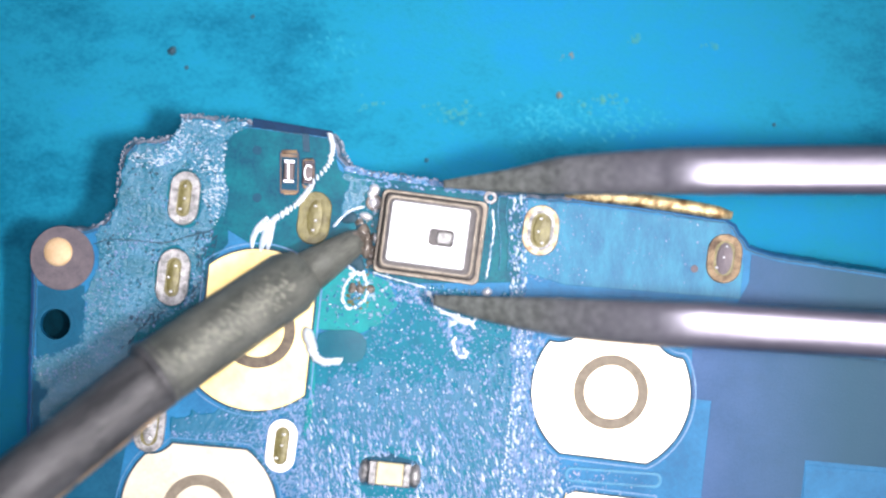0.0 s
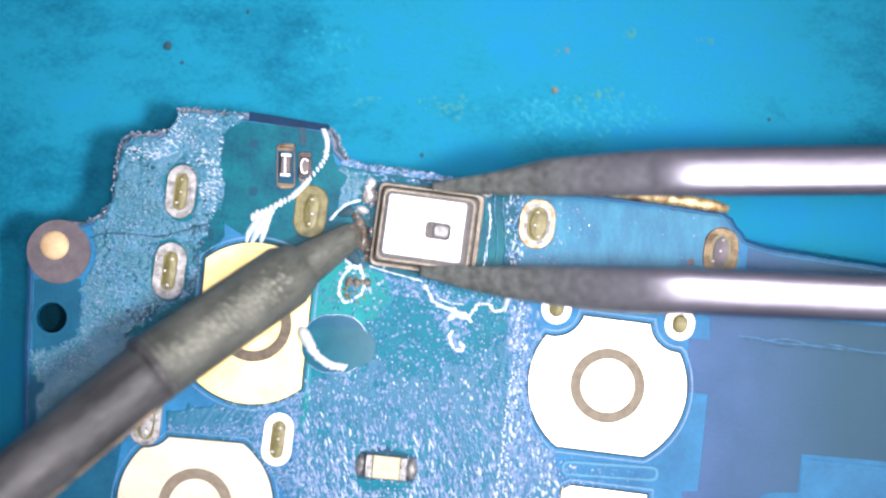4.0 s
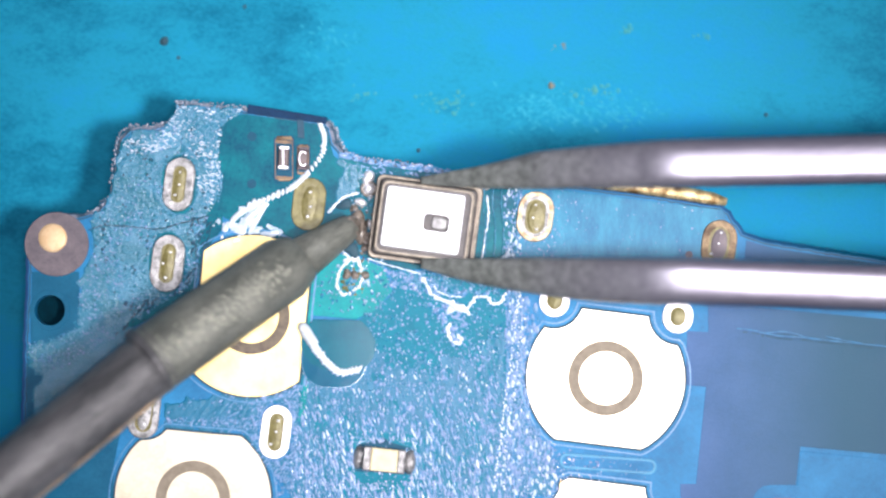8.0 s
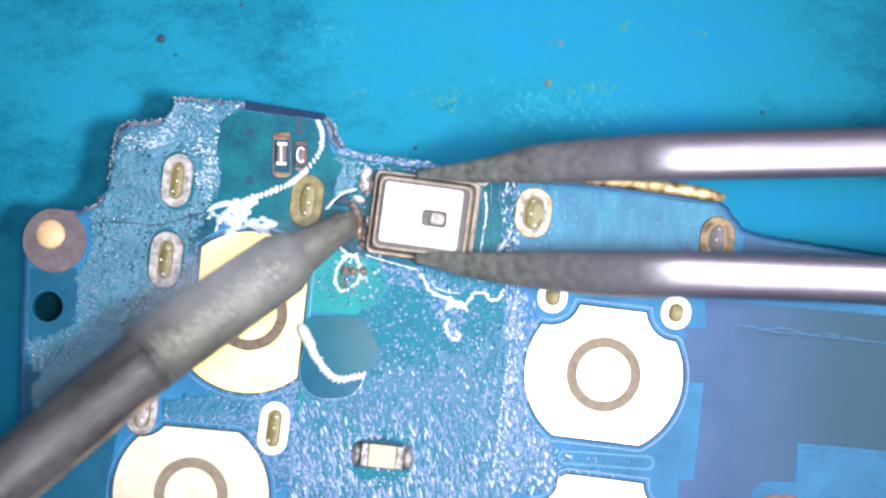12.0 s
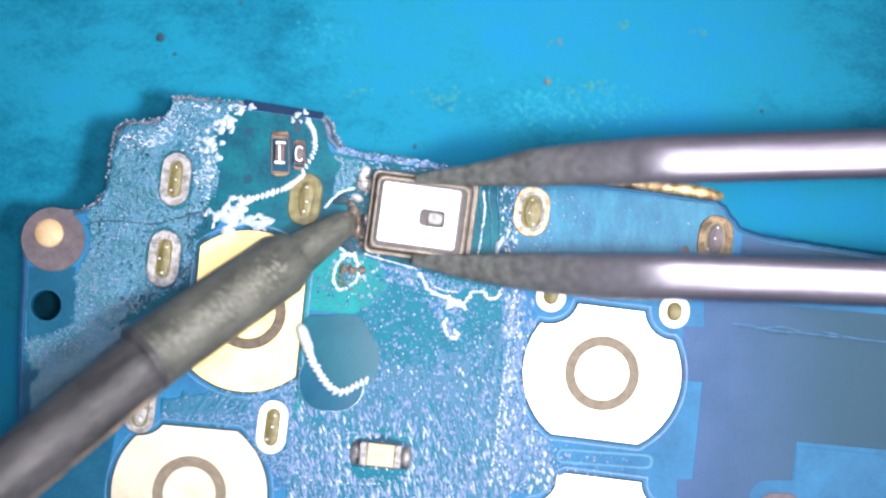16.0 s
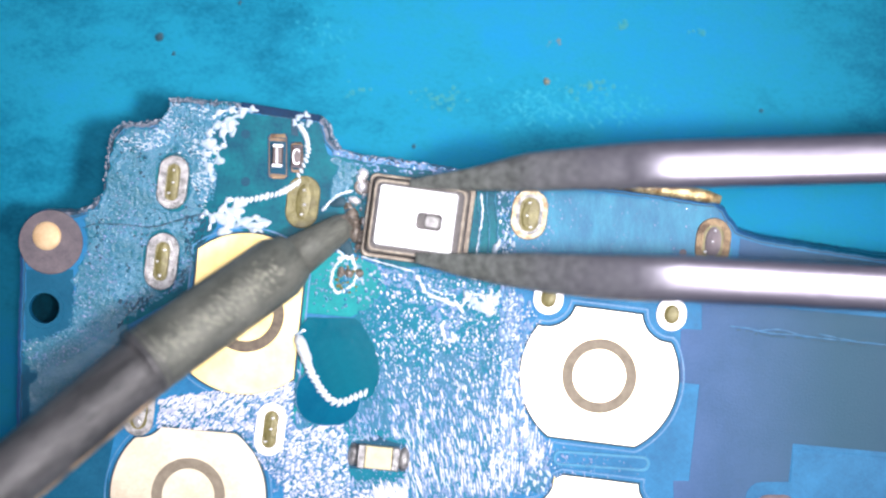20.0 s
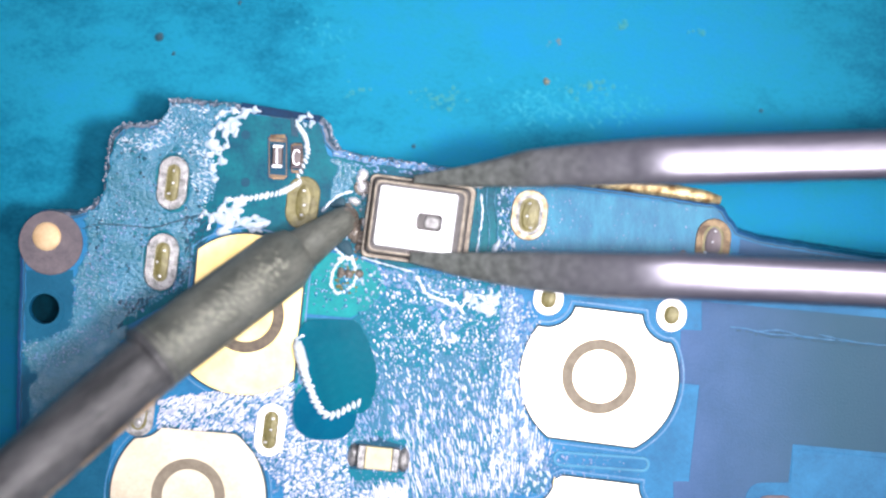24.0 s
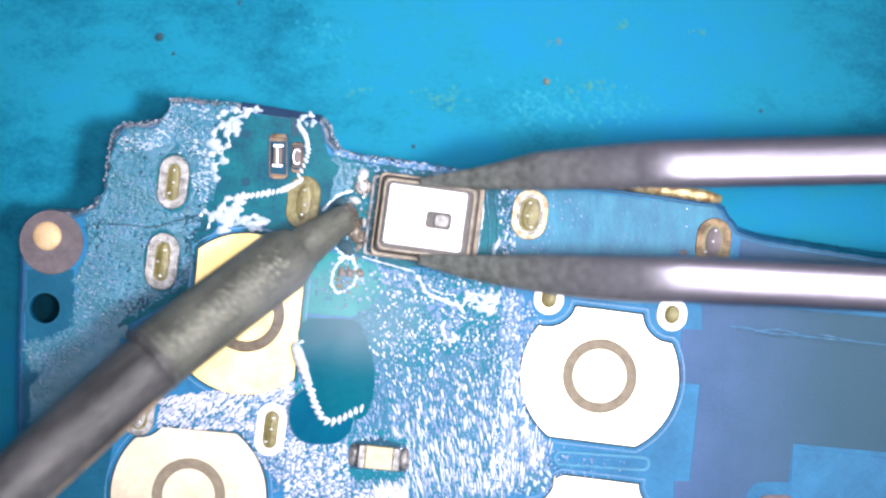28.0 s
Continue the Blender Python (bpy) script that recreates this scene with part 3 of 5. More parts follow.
# copper areas under the mask
plate("copper_area", [(552, 588), (640, 594), (706, 545), (700, 500), (800, 515), (905, 530), (912, 1000), (520, 1000), (534, 720)], MASK_DEEP, 0.005, "deep blue masked copper area")
plate("copper_area", [(556, 500), (560, 470), (640, 478), (690, 500), (704, 540), (672, 575), (640, 590), (552, 582)], MASK_AQUA, 0.008, "lighter teal masked area")
plate("copper_area", [(400, 235), (440, 226), (585, 246), (600, 300), (640, 330), (650, 400), (560, 470), (455, 440), (392, 400), (388, 300)], MASK_TEAL, 0.006,
      "dark teal area under clear flux")
plate("copper_area", [(935, 352), (1290, 396), (1316, 470), (1310, 530), (1000, 505), (920, 480)], MASK_MID, 0.007, "bright blue masked copper area")
plate("copper_area", [(1425, 822), (1700, 850), (1700, 1000), (1410, 980)], MASK, 0.007, "bright blue masked copper area")
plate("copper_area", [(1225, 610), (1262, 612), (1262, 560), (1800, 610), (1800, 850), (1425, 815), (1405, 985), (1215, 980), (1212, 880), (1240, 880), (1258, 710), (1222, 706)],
      MASK_VEILED, 0.004, "masked area with the lamp's purplish veil in its colour")
plate("copper_area", [(1330, 450), (1380, 464), (1566, 492), (1800, 528), (1800, 596), (1300, 545), (1325, 500)], MASK_VEILED, 0.005, "masked area with the lamp's purplish veil in its colour")

plate("copper_area", rounded(1394, 928, 108, 92, 30), MASK, 0.0085, "blue rounded masked area")
plate("copper_land", rounded(1394, 950, 72, 90, 22), COPPER_BROWN, 0.02, "brown stained land")
plate("copper_area", [(608, 302), (660, 314), (770, 330), (860, 346), (926, 354), (922, 500), (704, 502), (640, 474), (590, 440), (640, 400)], MASK_TEAL, 0.0095, "dark teal area under the sensor")

plate("copper_area", [(222, 276), (300, 256), (330, 222), (400, 232), (404, 430), (372, 470), (352, 545), (250, 602), (160, 636), (152, 560), (156, 520), (178, 470), (176, 408), (206, 385)], MASK_TEAL, 0.005,
      "dark teal area under dried flux")

plate("copper_area", [(550, 500), (560, 500), (558, 690), (548, 770), (536, 772), (548, 690)], MASK_AQUA, 0.0098, "narrow teal masked strip")

# dark plates: the field's dim left rim is painted into the mask here
plate("copper_area", [(66, 505), (150, 505), (154, 640), (120, 720), (64, 730)], MASK_SHADY, 0.0045, "area round the hole, darkened for the dim rim of the field", holes=[circle(98, 574, 34, 32)])

# the same painted dimness in the lower left corner
plate("copper_area", [(58, 660), (160, 645), (232, 690), (226, 780), (212, 850), (212, 1080), (56, 1080)], MASK_SHADY, 0.0042, "stretch of mask darkened for the dim corner of the field")

# ---- contact pads ----


def contact_pad(cx, cy, r, cut, degrees, notches, label, gold=None, bare=None):
    """A round gold contact with two flats, notched corners and an inner disc behind a bare ring; plan units."""
    n = 120
    pts = []
    for i in range(n):
        a = 2 * math.pi * i / n
        x, y = r * math.cos(a), r * math.sin(a)
        y = max(-cut, min(cut, y))
        pts.append((x, y))
    pts = turn(pts, degrees)
    out = []
    for x, y in pts:
        p = Vector((cx + x, cy + y))
        for nx, ny, nr in notches:
            d = p - Vector((nx, ny))
            if d.length < nr:
                inward = Vector((cx, cy)) - Vector((nx, ny))
                ang = max(-1.25, min(1.25, inward.normalized().angle_signed(d.normalized(), 0) if d.length > 1e-6 else 0))
                base = math.atan2(inward.y, inward.x) - ang
                p = Vector((nx + nr * math.cos(base), ny + nr * math.sin(base)))
        out.append((p.x, p.y))
    rim_loop = anticlockwise([at(*p) for p in out])
    part("mask_clearance", slab(offset(rim_loop, -0.035), -0.03, 0.013, 0.004), GROOVE, board, "dark gap round the pad")
    part("mask_rim", slab(offset(rim_loop, -0.115), -0.03, 0.014, 0.006, [offset(rim_loop, -0.085)]), MASK_PALE, board, "pale raised mask rim round the pad")
    pad = plate("contact_pad", out, gold or GOLD, 0.028, label, holes=[circle(cx, cy, r * 0.475, 48)])
    part("bare_ring", slab([at(*p) for p in circle(cx, cy, r * 0.48, 48)], -0.05, 0.017, 0.003, [[at(*p) for p in circle(cx, cy, r * 0.33, 40)]]), bare or TAN, pad,
         "tan bare ring")
    part("inner_contact", slab([at(*p) for p in circle(cx, cy, r * 0.34, 48)], -0.05, 0.026, 0.006), gold or GOLD, pad)
    return pad


contact_pad(1081, 694, 140, 117, 7, [(990, 555, 52), (1209, 584, 52)], "round gold contact pad with flats and notched corners")
contact_pad(352, 905, 138, 116, 5, [(268, 757, 46), (498, 788, 50)], "gold contact pad toned down for weaker light, with flats and notched corners", GOLD_DIMMED)
contact_pad(1072, 1000, 141, 122, 7, [(960, 880, 40), (1190, 890, 40)], "round gold contact pad with flats and notched corners")
contact_pad(455, 584, 143, 96, 96, [], "gold contact pad toned yellow for weaker light, with straight flanks under the iron", GOLD_WARM, BURNT_RING)

# ---- plated slots ----
SLOT_PLACES = []


def plated_slot(x, y, w, h, ring, fill, wide, degrees=-7, label=""):
    """A plated slot: a raised ring round a domed solder fill."""
    SLOT_PLACES.append((x, y, w, h))
    body = part("plated_slot", slab([at(*p) for p in stadium(x, y, w, h, -degrees)], -0.05, 0.032, 0.014,
                                    [[at(*p) for p in stadium(x, y, w - 2 * wide, h - 2 * wide, -degrees)]]), ring, board, label)
    px, py = at(x, y)
    part("slot_floor", slab([at(*p) for p in stadium(x, y, w - 1.6 * wide, h - 1.6 * wide, -degrees)], -0.05, 0.012, 0.004), OLIVE, body)
    bm = bmesh.new()
    blob_into(bm, px, py, 0.008, (w / 2 - wide) * 0.0085, (h / 2 - wide) * 0.0098, 0.014, degrees, 18, 4)
    part("solder_fill", bm, fill, body, smooth=True)
    if ring == GOLD_STAINED:
        inner = [at(*p) for p in stadium(x, y, w - 1.15 * wide, h - 1.15 * wide, -degrees)]
        part("inner_lip", slab(inner, -0.05, 0.036, 0.01, [[at(*p) for p in stadium(x, y, w - 2.05 * wide, h - 2.05 * wide, -degrees)]]), TIN, body, "pale tinned inner lip")
    if h > w * 1.2:
        bm = bmesh.new()
        blob_into(bm, px, py, 0.008, w * 0.0016, h * 0.0026, 0.016, degrees, 12, 4, rng, 0.12)
        part("solder_ridge", bm, fill, body, smooth=True)
        for k in range(3):
            bead = turn([(px + rng.gauss(0, w * 0.0007), py + (k - 1) * h * 0.0022 + rng.gauss(0, 0.02))], degrees, (px, py))[0]
            part("solder_bead", blob(*bead, 0.014, rng.uniform(0.018, 0.035), rng.uniform(0.018, 0.03), 0.016, 0, 12, 3, rng, 0.1), SOLDER, body, "small bright solder bead", True)
    return body


plated_slot(326, 351, 54, 96, TIN, OLIVE, 15, label="tinned slot ring with olive solder fill")
plated_slot(306, 491, 58, 102, TIN, OLIVE, 16, label="tinned slot ring with olive solder fill")
plated_slot(556, 386, 58, 94, OLIVE, OLIVE, 13, label="olive gold slot ring under clear flux")
plated_slot(957, 408, 64, 90, GOLD_STAINED, OLIVE, 14, label="brown stained gold slot ring with solder fill")
plated_slot(1282, 458, 62, 88, RUSTY_GOLD, COPPER_BROWN, 13, label="brown stained gold slot ring with solder fill")
plated_slot(498, 789, 54, 96, BRIGHT_TIN, OLIVE, 14, label="bright tinned slot ring")
plated_slot(266, 755, 54, 92, TIN, TIN, 12, label="dull tinned slot ring")
plated_slot(991, 556, 54, 60, BRIGHT_TIN, OLIVE, 13, label="bright tinned round slot ring")
plated_slot(1209, 585, 54, 60, BRIGHT_TIN, OLIVE, 13, label="bright tinned round slot ring")
part("test_via", slab([at(*p) for p in circle(868, 350, 12, 20)], -0.02, 0.03, 0.01, [[at(*p) for p in circle(868, 350, 6, 14)]]), TIN, board, "small tinned via ring")
part("scratch", tube([(*at(1002, 872), 0.03), (*at(1000, 884), 0.031), (*at(1001, 900), 0.03)], [0.006, 0.012, 0.006], 6, 0.5), GOLD_WARM, board, "yellow scratch on the gold pad")
plate("test_via", circle(1229, 476, 7, 16), COPPER_BROWN, 0.012, "small brown via")

# round post with a gold dome at the board's corner
corner = plate("corner_pad", circle(110, 457, 57, 40), COPPER_BROWN, 0.02, "brown oxidised round corner pad")
part("gold_dome", blob(*at(103, 446), 0.02, 0.255, 0.255, 0.04, 0, 28, 6), CREAM_GOLD, corner, "domed gold contact", True)
part("hole_rim", slab([at(*p) for p in circle(98, 574, 36, 32)], -0.02, 0.012, 0.006, [hole]), MASK_SHADY, board, "dull dark rim of the drilled hole")
# near-black disc added in the open bore to give the hole its shade
part("hole_shade", slab(circle(*at(98, 574), 0.268, 32), -0.7, -0.34, 0.004), PIT, board, "dark disc added for the shade inside the drilled hole")

# ---- soldered components ----


def chip(name, x, y, w, h, degrees, body_mat, end_mat, end, height, label, solder=True):
    """A soldered chip: a body between two metal ends, long side upright; plan units."""
    px, py = at(x, y)
    w, h, end = w * 0.01, h * 0.01, end * 0.01
    body = part(name, slab(turn([(px - w / 2, py - h / 2 + end), (px + w / 2, py - h / 2 + end), (px + w / 2, py + h / 2 - end), (px - w / 2, py + h / 2 - end)],
                                degrees, (px, py)), 0.0, height, 0.02), body_mat, board, label)
    for k in (-1, 1):
        cx, cy = turn([(px, py + k * (h / 2 - end / 2))], degrees, (px, py))[0]
        part("end_cap", slab(rounded(cx, cy, w * 1.04, end, 0.02, degrees), 0.0, height + 0.012, 0.015), end_mat, body)
        if solder:
            cx, cy = turn([(px, py + k * (h / 2 + w * 0.18))], degrees, (px, py))[0]
            part("solder_fillet", blob(cx, cy, 0.0, w * 0.55, w * 0.30, height * 0.5, degrees, 12, 4, rng, 0.08), end_mat, body, smooth=True)
    return body


plate("copper_area", turn([(626, 790), (752, 790), (752, 898), (626, 898)], 3, (688, 842)), MASK_DEEP, 0.0072, "teal masked area round the chip lamp")
plate("led_keepout", turn([(640, 815), (668, 806), (684, 798), (700, 806), (742, 815), (742, 862), (640, 862)], 4, (690, 838)), VIA_DIM, 0.0105, "dark masked gap round the chip lamp")
chip("indicator_led", 690, 838, 40, 74, 84, CERAMIC, TIN, 13, 0.22, "cream chip lamp between tinned ends")
chip("chip_capacitor", 512, 304, 18, 41, -3, DARK_CHIP, SOLDER, 6, 0.14, "dark brown chip capacitor with bright ends", False)
chip("chip_capacitor", 546, 306, 18, 40, -5, DARK_CHIP, COPPER_BROWN, 5, 0.10, "small dark chip capacitor", False)
# the capacitor's upright glint, laid on as a white strip
part("glint_strip", tube([(*at(511, 290), 0.145), (*at(511, 318), 0.145)], [0.015, 0.015], 6, 0.4), SOLDER, board, "white strip painting the glint on the capacitor")
for x, y, w, h in ((512, 275, 28, 7), (512, 338, 28, 6), (546, 288, 18, 5), (545, 331, 18, 5)):
    plate("copper_land", [(x - w / 2, y - h / 2), (x + w / 2, y - h / 2 + 2), (x + w / 2, y + h / 2 + 2), (x - w / 2, y + h / 2)], LAND, 0.012, "orange copper land")
for x, y, w, h in ((512, 306, 38, 80), (546, 307, 27, 56)):
    plate("copper_land", rounded(x, y, w - 5, h - 6, 4), LAND, 0.0135, "tarnished brown frame round the chip", holes=[rounded(x, y, w - 9, h - 12, 3)])
    plate("mask_opening", rounded(x, y, w, h, 5), VIA_DIM, 0.010, "dark opening in the mask round the chip")
for x, y, w, h in ((512, 269, 27, 7), (513, 343, 22, 4), (547, 282, 14, 3)):
    plate("brass_end", rounded(x, y, w, h, 2), RUSTY_GOLD, 0.018, "brass end of the chip's frame")
# the small capacitor's curved glint, laid on as a white strip
part("glint_strip", tube([(*at(546 + 7 * math.cos(0.75 + a * 0.32), 306 + 13 * math.sin(0.75 + a * 0.32)), 0.105) for a in range(16)], [0.012] * 16, 6, 0.5), SOLDER, board, "white curve painting the glint on the small capacitor")
plate("dark_trace", [(534, 234), (547, 236), (549, 270), (536, 268)], GROOVE, 0.012, "dark vertical trace")
for x, y in ((455, 266), (455, 350), (355, 249)):
    plate("buried_via", circle(x, y, 9, 16), VIA_DIM, 0.009, "buried dark via")

# ---- dried and molten flux ----
# crystals: small glossy pyramids in four stretches, too many to count


def clear(x, y):
    """True where no slot or contact pad stands."""
    return not (any(((x - u) / (w * 0.5 + 2)) ** 2 + ((y - v) / (h * 0.5 + 2)) ** 2 < 1 for u, v, w, h in SLOT_PLACES)
                or math.hypot(x - 1081, y - 694) < 141 or math.hypot(x - 352, y - 905) < 136 and y > 796 or abs(x - 455) < 90 and abs(y - 584) < 120
                or abs(x - 688) < 50 and abs(y - 842) < 38 or math.hypot(x - 98, y - 574) < 48 or math.hypot(x - 110, y - 457) < 62)


def scatter(name, poly, count, size, stretch, mat, label, height, density=None, sides=4, lean=0.0, seed=1, spread=0.5, over=False, z0=0.0, sway=14):
    """Uneven little domes strewn over a stretch of the plan, joined into one mesh; height in parts of the radius."""
    r = random.Random(seed)
    xs, ys = [p[0] for p in poly], [p[1] for p in poly]
    verts, faces = [], []
    made = tries = 0
    while made < count and tries < count * 12:
        tries += 1
        x, y = r.uniform(min(xs), max(xs)), r.uniform(min(ys), max(ys))
        if not inside((x, y), poly) or not (over or clear(x, y)) or (density and r.random() > density(x, y)):
            continue
        made += 1
        s = size * min(2.0, math.exp(r.gauss(0, spread)))
        k = stretch(x, y) if stretch else 1.0
        px, py = at(x, y)
        a = radians((lean(x, y) if callable(lean) else lean) + r.uniform(-sway, sway)) if k > 1.3 else r.uniform(0, 6.3)
        c, sn = math.cos(a), math.sin(a)
        h = height * s * 0.01 * r.uniform(0.6, 1.3)
        i0 = len(verts)
        for ring, (f, z) in enumerate(((1.0, -0.004), (0.72, z0 + h * 0.7))):
            for j in range(sides):
                q = 2 * math.pi * j / sides
                u, v = math.cos(q) * s * 0.01 * f * r.uniform(0.8, 1.2), math.sin(q) * s * k * 0.01 * f * r.uniform(0.8, 1.2)
                verts.append(((px + c * u - sn * v) * MM, (py + sn * u + c * v) * MM, z * MM))
        verts.append((px * MM + r.uniform(-0.2, 0.2) * s * 1e-5, py * MM, (z0 + h) * MM))
        for j in range(sides):
            n = (j + 1) % sides
            faces.append((i0 + j, i0 + n, i0 + sides + n, i0 + sides + j))
            faces.append((i0 + sides + j, i0 + sides + n, i0 + 2 * sides))
    me = bpy.data.meshes.new(name)
    me.from_pydata(verts, [], faces)
    ob = dress(name, me, mat, board, label, smooth=sides > 4)
    ob["kind"] = "stuff"
    return ob


def cloud(k, lo, hi, dx=0.0):
    """A soft patchy density over the plan."""
    return lambda x, y: max(0.0, min(1.0, (noise.noise(Vector((x * k + dx, y * k, 0.3))) - lo) / (hi - lo)))


def film(name, poly, cell, amp, kx, ky, mat, label, lean=0.0, base=0.012, mask=None, octaves=3, tall=1.0, patch=0.0, grow=None):
    """A wrinkled film of dried flux over a stretch of the plan; its rim dips into the board."""
    xs, ys = [p[0] for p in poly], [p[1] for p in poly]
    cols, rows = int((max(xs) - min(xs)) / cell) + 1, int((max(ys) - min(ys)) / (cell * tall)) + 1
    here = {}
    for j in range(rows):
        for i in range(cols):
            x, y = min(xs) + i * cell, min(ys) + j * cell * tall
            ragged = (x + 14 * noise.noise(Vector((x * 0.06, y * 0.06, 3.3))), y + 14 * noise.noise(Vector((x * 0.06, y * 0.06, 8.8))))
            if inside(ragged, poly) and clear(x, y) and (not mask or mask(x, y) > 0.5):
                here[i, j] = (x, y)
    c, s = math.cos(radians(lean)), math.sin(radians(lean))
    index, verts, faces = {}, [], []
    for (i, j), (x, y) in here.items():
        index[i, j] = len(verts)
        u, v = (c * x - s * y) * kx, (s * x + c * y) * ky
        h = noise.fractal(Vector((u, v, 1.7)), 0.8, 2.0, octaves)
        rim = any((i + a, j + b) not in here for a in (-1, 0, 1) for b in (-1, 0, 1))
        px, py = at(x, y)
        verts.append((px * MM, py * MM, (-0.01 if rim else max(0.002, base + amp * h * (grow(x, y) if grow else 1) * (1 + patch * 1.8 * noise.noise(Vector((x * 0.025, y * 0.012, 9.1)))))) * MM))
    for (i, j), k in index.items():
        q = [(i, j), (i + 1, j), (i + 1, j + 1), (i, j + 1)]
        if all(p in index for p in q):
            faces.append([index[p] for p in reversed(q)])
    me = bpy.data.meshes.new(name)
    me.from_pydata(verts, [], faces)
    return dress(name, me, mat, board, label, True)


LEFT = [(215, 285), (240, 256), (300, 250), (328, 214), (440, 218), (402, 246), (396, 300), (404, 345), (380, 400), (366, 450), (360, 520), (300, 560),
        (240, 600), (190, 640), (90, 690), (58, 680), (60, 630), (110, 622), (146, 590), (150, 520), (170, 470), (170, 410), (200, 385)]
TOP_LEFT = [(322, 210), (450, 216), (405, 244), (394, 300), (405, 330), (398, 380), (360, 400), (385, 330), (330, 290), (318, 240)]
film("flux_film", LEFT, 1.7, 0.008, 0.15, 0.24, FILM, "wrinkled pale film of dried flux", lean=-18, base=0.009,
     mask=lambda x, y: math.hypot(x - 98, y - 574) > 46 and math.hypot(x - 110, y - 457) > 60)
film("flux_crust", TOP_LEFT, 1.7, 0.012, 0.13, 0.22, FILM, "frosty white crust of dried flux", lean=-18, base=0.014)
scatter("flux_frost", LEFT, 1700, 1.3, lambda x, y: 1.2, GRAIN_TEAL, "pale frosty crystals of dried flux", 0.42, cloud(0.014, -0.2, 0.3), 6, seed=11, z0=0.012)
scatter("flux_frost", TOP_LEFT, 800, 1.7, None, GRAIN_TEAL, "white frosty crystals of dried flux", 0.45, None, 6, seed=12, z0=0.016)
scatter("flux_frost", LEFT, 900, 1.2, lambda x, y: 1.4, LILAC, "lilac patches of dried flux", 0.35, cloud(0.022, -0.05, 0.35, 9.0), 6, lean=75, seed=72, z0=0.013, sway=40)
RIPPLES = [(326, 212), (446, 216), (402, 246), (394, 300), (404, 345), (380, 400), (340, 300), (300, 290), (240, 300), (225, 275), (300, 254)]
scatter("flux_ripple", RIPPLES, 520, 1.05, lambda x, y: 3.0, FLUX, "pale wavy ripples of dried flux", 0.45, cloud(0.03, -0.4, 0.3, 2.0), 6, lean=78, seed=73, spread=0.3, z0=0.017, sway=38)
SQUIGGLES = [(230, 560), (330, 545), (375, 480), (385, 420), (350, 400), (340, 440), (350, 500), (300, 556), (170, 640), (250, 600)]
scatter("flux_squiggle", SQUIGGLES, 200, 1.2, lambda x, y: 3.0, GROOVE, "dark short squiggles on the dried flux", 0.5, None, 6, lean=-35, seed=74, spread=0.4, z0=0.012, sway=40)
# raised dark dots; the shade of little pits is put into their colour
PIT_AREA = [(322, 212), (405, 222), (398, 300), (404, 345), (380, 420), (360, 480), (250, 560), (170, 560), (178, 410), (215, 385), (218, 290), (300, 252)]
scatter("flux_pit_shade", PIT_AREA, 120, 2.0, None, GROOVE, "dark dots painting the shade of pits in the dried flux", 1.1, cloud(0.02, -0.25, 0.35, 5.0), 8, seed=51, spread=0.35)
MIDDLE = [(560, 640), (640, 600), (690, 520), (740, 500), (800, 520), (900, 545), (912, 880), (930, 1000), (525, 1000), (530, 700), (560, 690)]
scatter("flux_foam", MIDDLE, 1000, 2.5, None, BUBBLE, "small clear bubbles in the flux", 0.6, lambda x, y: max(0.12, min(1.0, (760 - y) / 120)), 8, seed=13, spread=0.25)
LOWER = [(535, 690), (610, 660), (680, 640), (760, 640), (905, 600), (925, 1000), (520, 1000), (528, 760)]
film("flux_crust", LOWER, 1.25, 0.0035, 0.27, 0.07, FROST, "streaky white crust of dried flux", lean=12, base=0.006, octaves=3, tall=1.5, patch=0.7, grow=lambda x, y: max(0.25, min(1.0, (y - 600) / 200) if x < 850 else 1.0),
     mask=lambda x, y: y > 655 + 45 * noise.noise(Vector((x * 0.02, y * 0.02, 4))) + 60 * noise.noise(Vector((x * 0.09, y * 0.07, 2))) or x > 850 + 50 * noise.noise(Vector((x * 0.03, y * 0.03, 7))))
scatter("flux_grain", LOWER, 2500, 1.45, lambda x, y: 1.35 + min(3.2, max(0, (y - 640) / 75)), GRAIN, "white streaky crystals of dried flux", 0.42,
        lambda x, y: 0.25 + 0.75 * min(1, max(0, (y - 620) / 160)), sides=6, lean=13, seed=14, z0=0.009)
scatter("flux_grain", LOWER, 1700, 1.0, lambda x, y: 1.4, GRAIN, "fine pale crystals of dried flux", 0.45, lambda x, y: 0.25 + 0.75 * min(1, max(0, (y - 600) / 150)), sides=6, lean=13, seed=64, z0=0.009)
# a share of the grains is painted bright to give glints
scatter("flux_grain", LOWER, 480, 1.15, lambda x, y: 1.6 + min(4, max(0, (y - 640) / 55)), FLUX, "crystals of dried flux, painted bright as glints", 0.4, lambda x, y: 0.1 + 0.9 * min(1, max(0, (y - 600) / 240)), sides=6, lean=13, seed=65, z0=0.010)
scatter("flux_grain", LOWER, 60, 1.8, lambda x, y: 1.5 + max(0, (y - 620) / 90), FROST, "large white streaky crystals of dried flux", 0.5,
        lambda x, y: (0.2 + 0.8 * min(1, max(0, (y - 620) / 160))) * (0.4 + 0.6 * cloud(0.02, -0.2, 0.3)(x, y)), lean=13, seed=24)
LED_AREA = [(630, 796), (748, 800), (746, 892), (628, 890)]
scatter("flux_grain", LED_AREA, 380, 1.5, lambda x, y: 1.5, GRAIN, "pale crystals round the chip lamp", 0.42, lambda x, y: 1.0 if abs(x - 688) > 50 or abs(y - 842) > 34 else 0.15, lean=13, seed=36, over=True, z0=0.009)
POUR_AREA = [(930, 352), (1290, 396), (1300, 520), (940, 500)]
